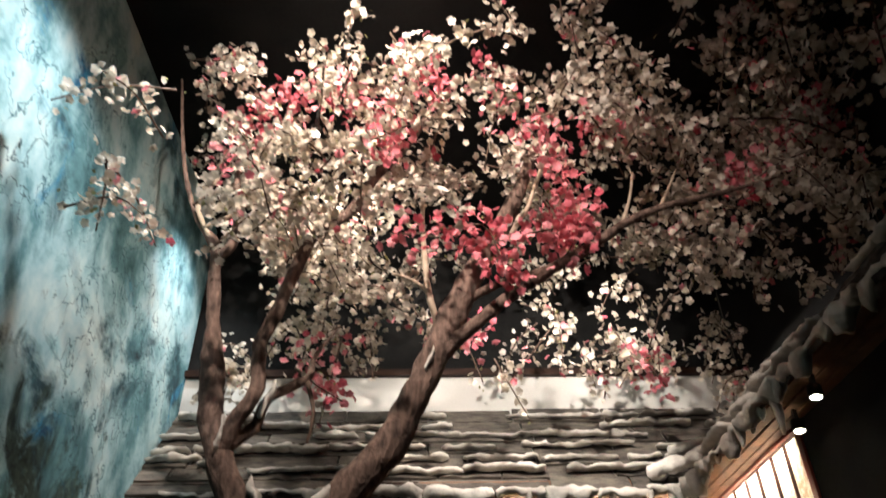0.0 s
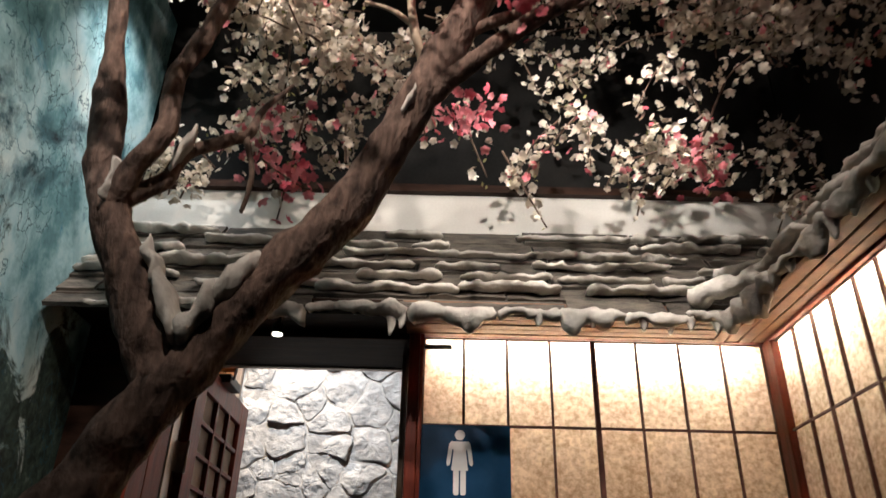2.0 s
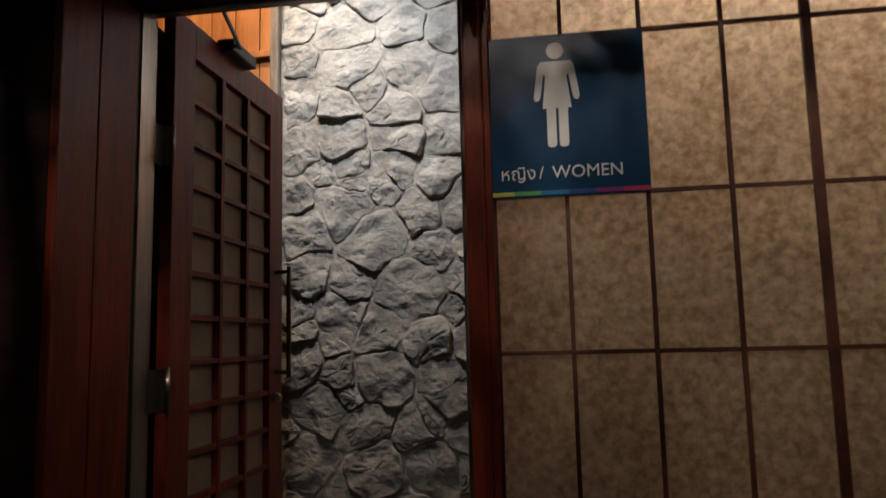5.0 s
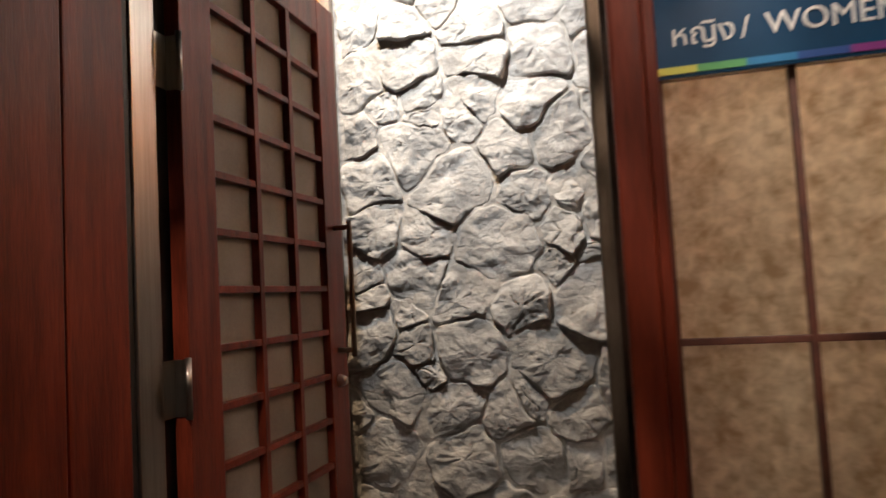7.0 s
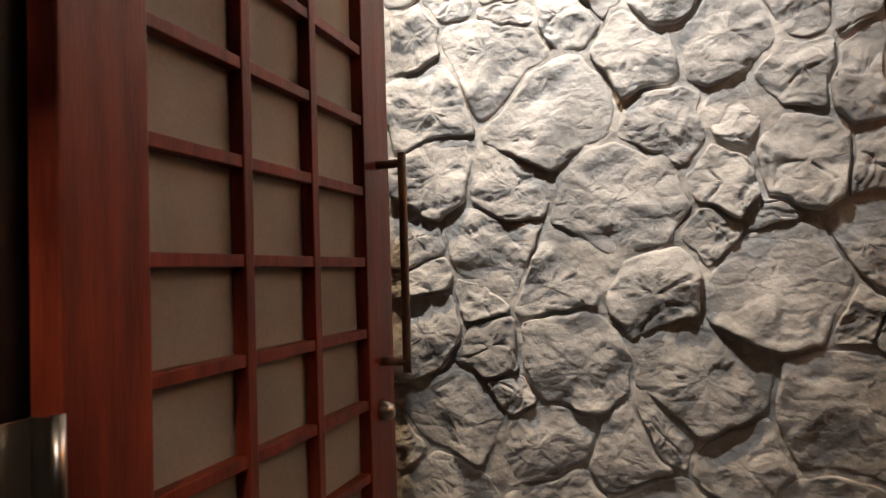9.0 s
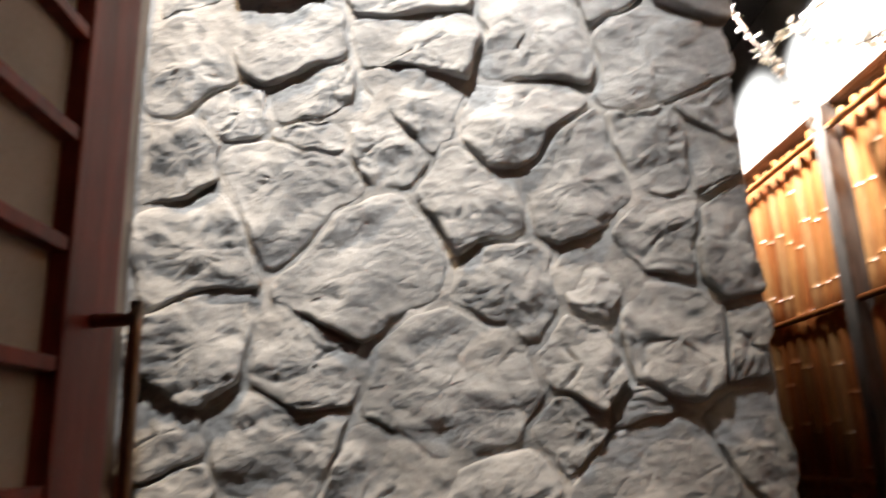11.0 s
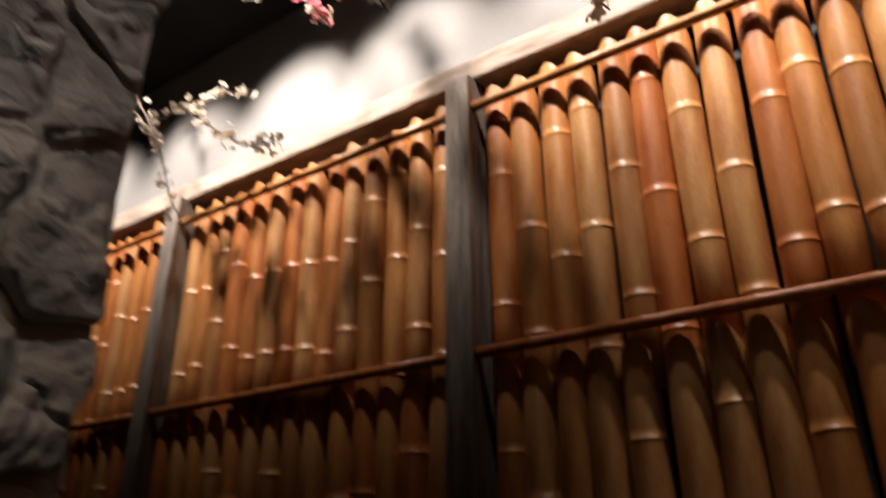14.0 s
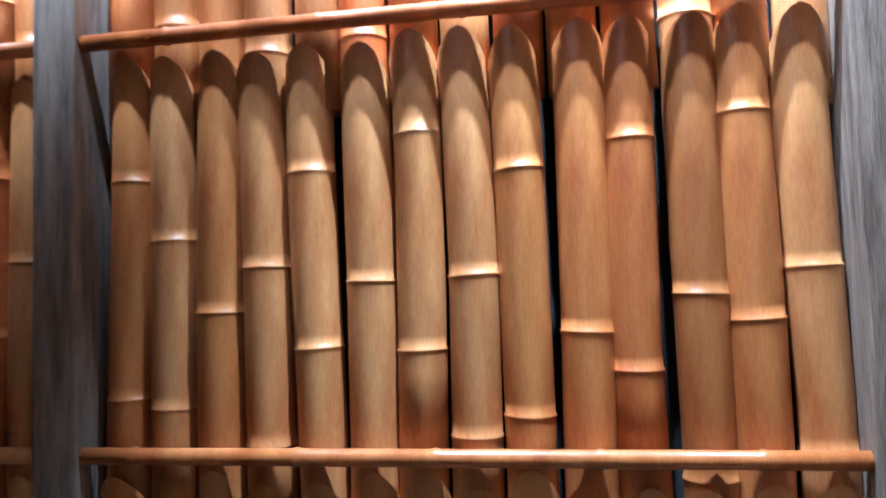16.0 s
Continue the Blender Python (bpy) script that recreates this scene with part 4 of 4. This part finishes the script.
crown()


# ---- plum sprays that hang by the fence ----
def hanging_spray(label, lines, seed):
    t = thing("plum_branch", label, "branch", "hanging plum branches", (0, 0.08, 0.06))
    s = Sprays(seed)
    for pts, n, pink in lines:
        s.spray(pts, int(n * 1.4), pink, 0.023, 0.022, 0.10, 0.005)
    s.finish(t)


hanging_spray("thin plum branch with cream blossoms over the fence", [
    ([(1.30, 6.36, 4.04), (1.35, 6.14, 3.67), (1.35, 5.95, 3.28), (1.35, 5.77, 2.95), (1.35, 5.61, 2.69)], 46, 0.0),
    ([(1.35, 6.14, 3.67), (1.35, 6.13, 3.53), (1.35, 6.22, 3.33)], 16, 0.0)], 3)
hanging_spray("plum branch with cream and pink blossoms over the fence", [
    ([(1.30, 6.95, 4.04), (1.30, 6.80, 3.9), (1.30, 6.61, 3.56), (1.30, 6.51, 3.29), (1.30, 6.39, 3.05)], 52, 0.0),
    ([(1.35, 7.47, 3.98), (1.35, 7.09, 3.68), (1.35, 6.80, 3.46), (1.35, 6.62, 3.32)], 60, 0.85),
    ([(1.35, 7.09, 3.68), (1.35, 6.85, 3.36), (1.35, 6.76, 3.24)], 34, 0.5),
    ([(1.35, 7.47, 3.98), (1.35, 7.3, 3.72), (1.35, 7.2, 3.6)], 16, 0.0)], 4)
hanging_spray("pale plum branch with cream blossoms before the white wall", [
    ([(1.40, 8.5, 4.04), (1.42, 8.3, 3.7), (1.45, 8.1, 3.35), (1.45, 7.8, 3.3), (1.45, 7.5, 3.25), (1.47, 7.3, 3.2)], 36, 0.0),
    ([(1.45, 7.8, 3.3), (1.46, 7.5, 3.05), (1.48, 7.3, 2.92), (1.5, 7.12, 2.89)], 36, 0.0),
    ([(1.45, 8.1, 3.35), (1.5, 8.0, 3.12), (1.55, 7.95, 2.9), (1.6, 7.9, 2.78)], 26, 0.0)], 6)


# ---- bamboo fence ----
POSTS = (4.722, 6.450, 8.220, 9.99)
fence = thing("bamboo_fence", "varnished bamboo fence in three tiers between grey posts", "fence")
for y in POSTS:
    block("post", GREY_WOOD, fence, 1.70, y - 0.053, 0, 1.88, y + 0.053, 3.063, bevel=0.006, label="weathered grey timber post")
block("cap_beam", LIT_GREY_BEAM, fence, 1.742, 4.44, 3.066, 1.879, 10.3, 3.165, bevel=0.008, label="weathered grey timber beam")


def bamboo(rnd, length, r, nodes=()):
    """A culm with thin raised nodes; its top is cut aslant, so that the front stands highest. nodes: heights of those that are known."""
    bm, seg = bmesh.new(), 20
    known = sorted(nodes) or [rnd.uniform(0.10, 0.45)]
    while known[0] > 0.42:
        known.insert(0, known[0] - rnd.uniform(0.34, 0.46))
    while known[-1] < length - 0.52:
        known.append(known[-1] + rnd.uniform(0.34, 0.48))
    zs = [(0.0, 1.0)]
    for z in known:
        k = rnd.uniform(0.985, 1.01)
        zs += [(z - 0.045, k), (z - 0.012, k * 1.008), (z - 0.004, k * 1.02), (z - 0.001, k * 1.045), (z + 0.002, k * 1.04), (z + 0.004, k * 0.985), (z + 0.03, k * 0.985), (z + 0.10, k)]
    last = length - 0.19
    zs = sorted(q for q in zs if q[0] < last - 0.01)
    zs.append((last, 1.0))
    rings = []
    bend, ph = rnd.uniform(-0.007, 0.007), rnd.random() * 6
    tilt = {}
    for zz, k in zs:
        c = bend * math.sin(zz * 4 + ph)
        key = round(zz * 4)
        lean = tilt.setdefault(key, rnd.uniform(-0.05, 0.05)) if k > 1.02 else 0.0
        rings.append([bm.verts.new((r * k * math.cos(a), c + r * k * math.sin(a), zz + lean * r * math.sin(a))) for a in (2 * math.pi * i / seg for i in range(seg))])
    cut = rnd.uniform(1.35, 1.75)
    c = bend * math.sin(length * 4 + ph)
    rings.append([bm.verts.new((r * math.cos(a), c + r * math.sin(a), max(last + 0.004, length - cut * r * (1 + math.cos(a)) ** 0.85))) for a in (2 * math.pi * i / seg for i in range(seg))])
    for p, q in zip(rings, rings[1:]):
        for i in range(seg):
            bm.faces.new((p[i], p[(i + 1) % seg], q[(i + 1) % seg], q[i]))
    bm.faces.new(rings[0][::-1])
    bm.faces.new([bm.verts.new(v.co) for v in rings[-1]])
    me = bpy.data.meshes.new("bamboo_pole")
    bm.to_mesh(me)
    bm.free()
    me.materials.append(BAMBOO)
    me.shade_smooth()
    return me


TIERS = ((0.0, 1.797, 0.985), (0.825, 1.806, 1.10), (1.78, 1.822, 1.238))


def bay(y0, y1, n, rnd, shapes, nodes=None):
    step = (y1 - y0) / n
    for tier, (foot, x, length) in enumerate(TIERS):
        for k in range(n):
            set_nodes = (nodes or {}).get(tier)
            me = bamboo(rnd, length, 0.0545, [z - foot for z in set_nodes[k]]) if set_nodes else rnd.choice(shapes[tier])
            ob = new("bamboo_pole", me)
            ob.parent = fence
            ob.location = (x + rnd.uniform(-0.003, 0.003), y0 + step * (k + 0.5) + rnd.uniform(-0.003, 0.003), foot + (0.0 if set_nodes else rnd.uniform(-0.03, 0.012)) + (rnd.uniform(-0.012, 0.010) if tier == 1 else 0))
            w = step / 0.1165 * rnd.uniform(1.0, 1.05)
            ob.scale = (w, w, 1)
            ob.rotation_euler = (radians(rnd.uniform(-0.7, 0.7)), 0, 0)


rnd_fence = random.Random(12)
SHAPES = [[bamboo(rnd_fence, length, rnd_fence.uniform(0.051, 0.056)) for _ in range(12)] for _, _, length in TIERS]
# heights of the nodes on the nearest bay, culm by culm from the near post
NEAR_NODES = {
    1: [(1.40,), (1.29, 1.71), (1.35,), (1.19, 1.67), (1.27, 1.73), (1.10, 1.62), (1.39,), (1.23, 1.70), (1.40,), (1.25, 1.64), (1.44,), (1.33, 1.79), (1.50,), (1.13, 1.63)],
    2: [(2.20, 2.62), (2.05, 2.50), (2.34, 2.80), (2.16, 2.60), (2.19, 2.66), (2.12, 2.58), (2.39, 2.84), (2.19, 2.64), (2.38, 2.80), (2.06, 2.50), (2.32, 2.78), (2.24, 2.71), (2.38, 2.86), (2.12, 2.62)],
}
bay(4.768, 6.388, 14, rnd_fence, SHAPES, NEAR_NODES)
bay(6.520, 8.165, 14, rnd_fence, SHAPES)
bay(8.275, 9.935, 14, rnd_fence, SHAPES)


def cane(y0, y1, z):
    pts, y, rnd = [], y0, rnd_fence
    nodes = [y0 + 0.1 + rnd.uniform(0, 0.2)]
    while nodes[-1] < y1 - 0.35:
        nodes.append(nodes[-1] + rnd.uniform(0.26, 0.4))
    bm = bmesh.new()
    line = [(1.730, y0, z, 0.0195)]
    for q in nodes:
        line += [(1.730, q - 0.008, z, 0.0192), (1.730, q, z, 0.0222), (1.730, q + 0.008, z, 0.0192)]
    line.append((1.730, y1, z, 0.0195))
    tube(bm, line, 12, 1)
    part("cane_rail", bm, BAMBOO, fence, "thin bamboo cane rail", True)


for a, b in zip(POSTS, POSTS[1:]):
    for z in (1.022, 1.957, 2.922):
        cane(a + 0.045, b - 0.045, z)

# boards of orange pine behind the door, seen above the leaf
nook = thing("pine_boards", "orange pine boards with a rail beside the stone wall", "panelling")
for k in range(9):
    block("board", ORANGE_BOARD, nook, -2.49 + 0.148 * k, 6.10, 0, -2.49 + 0.148 * k + 0.143, 6.13, 3.2, bevel=0.006)
block("rail", ORANGE_BOARD, nook, -2.49, 6.07, 2.78, -1.205, 6.098, 2.82, bevel=0.004)
block("edge_post", GREY_WOOD, nook, -1.205, 6.0, 0, -1.156, 6.14, 3.3, bevel=0.005)

# ---- the stone wall, stone by stone ----
stone_wall = wall("wall_stone", MORTAR, -1.155, 6.062, 0, 0.250, 6.45, CEILING)
# middles and half widths of the larger stones, below and above the eye
LOW_STONES = [
    (0.23, 1.5, 0.07), (0.04, 1.5, 0.12), (-0.99, 1.53, 0.13), (-0.78, 1.47, 0.1), (-0.45, 1.43, 0.17), (-0.14, 1.46, 0.09), (-0.21, 1.31, 0.08), (-0.04, 1.35, 0.04), (-0.83, 1.32, 0.13),
    (-1.07, 1.34, 0.07), (-1.05, 1.24, 0.06), (-0.58, 1.21, 0.11), (-0.33, 1.17, 0.12), (-0.04, 1.18, 0.15), (0.2, 1.28, 0.09), (-1.02, 1.06, 0.13), (-0.88, 1.16, 0.05), (-0.83, 1, 0.09),
    (-0.59, 0.96, 0.16), (-0.24, 0.92, 0.13), (0.09, 0.83, 0.16), (0.15, 1.1, 0.07), (0.23, 1.07, 0.06), (-0.94, 0.81, 0.13), (-0.77, 0.89, 0.06), (-0.68, 0.7, 0.12), (-0.42, 0.69, 0.09),
    (-0.32, 0.76, 0.05), (-0.14, 0.7, 0.11), (-1.14, 0.67, 0.07), (-1.03, 0.52, 0.14), (-0.62, 0.53, 0.13), (-0.35, 0.53, 0.1), (0.05, 0.56, 0.09), (-0.12, 0.56, 0.05),
]
HIGH_STONES = [
    (-1.01, 2.19, 0.06), (-1.05, 1.95, 0.1), (-0.94, 2.08, 0.06), (-0.78, 2.13, 0.07), (-0.76, 2.02, 0.06), (-0.78, 1.87, 0.14), (-0.6, 2, 0.08), (-0.5, 2.07, 0.08), (-0.38, 1.85, 0.11),
    (-0.27, 2.01, 0.12), (-0.14, 1.88, 0.13), (0.06, 1.95, 0.09), (0.05, 1.74, 0.08), (0.2, 2.02, 0.08), (0.21, 1.71, 0.1), (-1.02, 1.73, 0.12), (-0.62, 1.68, 0.16), (-0.32, 1.62, 0.09),
    (-0.11, 1.64, 0.06), (-1.07, 2.52, 0.09), (-0.82, 2.44, 0.1), (-0.83, 2.28, 0.13), (-0.69, 2.56, 0.09), (-0.49, 2.39, 0.08), (-0.47, 2.25, 0.09), (-0.23, 2.5, 0.09), (-0.24, 2.25, 0.12),
    (0.09, 2.18, 0.12), (0.17, 2.38, 0.08), (-0, 2.38, 0.05), (0.15, 1.94, 0.07), (-1.07, 2.91, 0.07), (-0.8, 2.86, 0.12), (-0.42, 2.87, 0.11), (-0.23, 2.86, 0.09), (-1.07, 2.71, 0.11),
    (-0.76, 2.68, 0.14), (-0.41, 2.65, 0.09),
]


def more_sites(sites):
    """Fills the parts above and below with stones of the same spacing."""
    rnd, out = random.Random(21), list(sites)
    for _ in range(6000):
        p = (rnd.uniform(-1.11, 0.21), rnd.uniform(0.05, 4.1), rnd.uniform(0.08, 0.14))
        if min(math.hypot(p[0] - q[0], p[1] - q[1]) for q in out) > 0.215 and (p[1] > 2.6 or p[1] < 0.5):
            out.append(p)
    return out


def cell(i, sites, bounds):
    """The convex cell of site i inside the bounds; larger stones push the borders away."""
    x0, z0, x1, z1 = bounds
    poly = [(x0, z0), (x1, z0), (x1, z1), (x0, z1)]
    px, pz, pr = sites[i]
    for j, (qx, qz, qr) in enumerate(sites):
        d = math.hypot(qx - px, qz - pz)
        if j == i or d > 0.9:
            continue
        share = min(0.85, max(0.15, 0.5 + (pr * pr - qr * qr) / (2 * d * d)))
        mx, mz, nx, nz = px + (qx - px) * share, pz + (qz - pz) * share, qx - px, qz - pz
        out = []
        for a, b in zip(poly, poly[1:] + poly[:1]):
            da, db = (a[0] - mx) * nx + (a[1] - mz) * nz, (b[0] - mx) * nx + (b[1] - mz) * nz
            if da <= 0:
                out.append(a)
            if da * db < 0:
                t = da / (da - db)
                out.append((a[0] + (b[0] - a[0]) * t, a[1] + (b[1] - a[1]) * t))
        poly = out
        if len(poly) < 3:
            break
    return poly


def stone(poly, rnd):
    """A quarry-faced stone over its cell: wavering outline, chipped edge and a face of a few broad facets."""
    def warp(x, z):
        w = noise.noise_vector(Vector((x * 4.5, 7.7, z * 4.5))) * 0.050 + noise.noise_vector(Vector((x * 14, 3.3, z * 14))) * 0.018 + noise.noise_vector(Vector((x * 34, 1.3, z * 34))) * 0.006
        return x + w.x, z + w.z

    fine = [(a[0] + (b[0] - a[0]) * k / 8, a[1] + (b[1] - a[1]) * k / 8) for a, b in zip(poly, poly[1:] + poly[:1]) for k in range(8)]
    for _ in range(1):
        fine = [((a[0] + 2 * b[0] + c[0]) / 4, (a[1] + 2 * b[1] + c[1]) / 4) for a, b, c in zip(fine[-1:] + fine[:-1], fine, fine[1:] + fine[:1])]
    line = [warp(x, z) for x, z in fine]
    cx, cz = sum(p[0] for p in line) / len(line), sum(p[1] for p in line) / len(line)
    size = sum(math.hypot(p[0] - cx, p[1] - cz) for p in line) / len(line)
    k = 1 - rnd.uniform(0.005, 0.010) / size
    length = sum(math.hypot(b[0] - a[0], b[1] - a[1]) for a, b in zip(line, line[1:] + line[:1]))
    n, rim, need = 72, [], 0.0
    for a, b in zip(line, line[1:] + line[:1]):
        d = math.hypot(b[0] - a[0], b[1] - a[1])
        while need < d and len(rim) < n:
            rim.append((cx + (a[0] + (b[0] - a[0]) * need / d - cx) * k, cz + (a[1] + (b[1] - a[1]) * need / d - cz) * k))
            need += length / n
        need -= d
    n, seed = len(rim), rnd.random() * 100
    depth = rnd.uniform(0.025, 0.035) * min(1.0, 0.55 + size / 0.22)
    facets = [(rnd.uniform(0.85, 1.25) * depth, rnd.gauss(0, 0.10), rnd.gauss(-0.06, 0.10)) for _ in range(4)]
    bm, rings = bmesh.new(), []
    for s, h in ((1.0, -0.01), (0.999, 0.45), (0.992, 0.80), (0.975, 0.95), (0.93, 1), (0.88, 1), (0.83, 1), (0.77, 1), (0.69, 1), (0.61, 1), (0.52, 1), (0.42, 1), (0.32, 1), (0.21, 1), (0.1, 1)):
        ring = []
        for x, z in rim:
            u, w = cx + (x - cx) * s, cz + (z - cz) * s
            face = min(d + (u - cx) * p + (w - cz) * q for d, p, q in facets)
            face += depth * (0.16 * noise.noise(Vector((u * 13, seed, w * 13))) + 0.10 * noise.noise(Vector((u * 40, seed, w * 40))))
            flake = noise.noise(Vector((u * 5 + w * 2, seed + 8, w * 9 - u * 3))) + 0.35 * noise.noise(Vector((u * 21, seed, w * 21)))
            face += 0.0042 * math.floor(flake * 4.5) * min(1.0, s * 2.2)
            crack = abs(noise.noise(Vector((u * 6 + w * 3, seed + 3, w * 9 - u * 2))))
            face -= depth * 0.35 * max(0.0, 1 - crack * 34)
            y = max(face, 0.38 * depth) * h if h > 0 else -0.01
            ring.append(bm.verts.new((u, 6.055 - y, w)))
        rings.append(ring)
    for p, q in zip(rings, rings[1:]):
        for j in range(n):
            bm.faces.new((p[j], p[(j + 1) % n], q[(j + 1) % n], q[j]))
    bm.faces.new(rings[-1])
    bmesh.ops.recalc_face_normals(bm, faces=bm.faces)
    return bm


def lay_stones():
    sites = more_sites(LOW_STONES + HIGH_STONES)
    rnd = random.Random(4)
    for i in range(len(sites)):
        poly = cell(i, sites, (-1.152, 0.0, 0.258, CEILING - 0.01))
        if len(poly) > 2:
            part("stone", stone(poly, rnd), STONE, stone_wall, "", True)


def smear_mortar():
    """Uneven mortar, nearly flush with the stones, that laps over their edges here and there."""
    nx, nz, x0, x1, z1 = 190, 520, -1.155, 0.250, CEILING - 0.01
    verts = []
    for j in range(nz):
        for i in range(nx):
            x, z = x0 + (x1 - x0) * i / (nx - 1), z1 * j / (nz - 1)
            h = 0.008 * noise.noise(Vector((x * 5, 1.5, z * 5))) + 0.006 * noise.noise(Vector((x * 16, 8.5, z * 16))) + 0.003 * noise.noise(Vector((x * 45, 4.5, z * 45)))
            verts.append((x, 6.0470 - h, z))
    faces = [(j * nx + i, j * nx + i + 1, (j + 1) * nx + i + 1, (j + 1) * nx + i) for j in range(nz - 1) for i in range(nx - 1)]
    me = bpy.data.meshes.new("mortar_bed")
    me.from_pydata(verts, [], faces)
    me.materials.append(MORTAR)
    me.shade_smooth()
    ob = new("mortar_bed", me)
    ob.parent = stone_wall
    tagged(ob, "pale uneven mortar between the stones")


smear_mortar()
lay_stones()
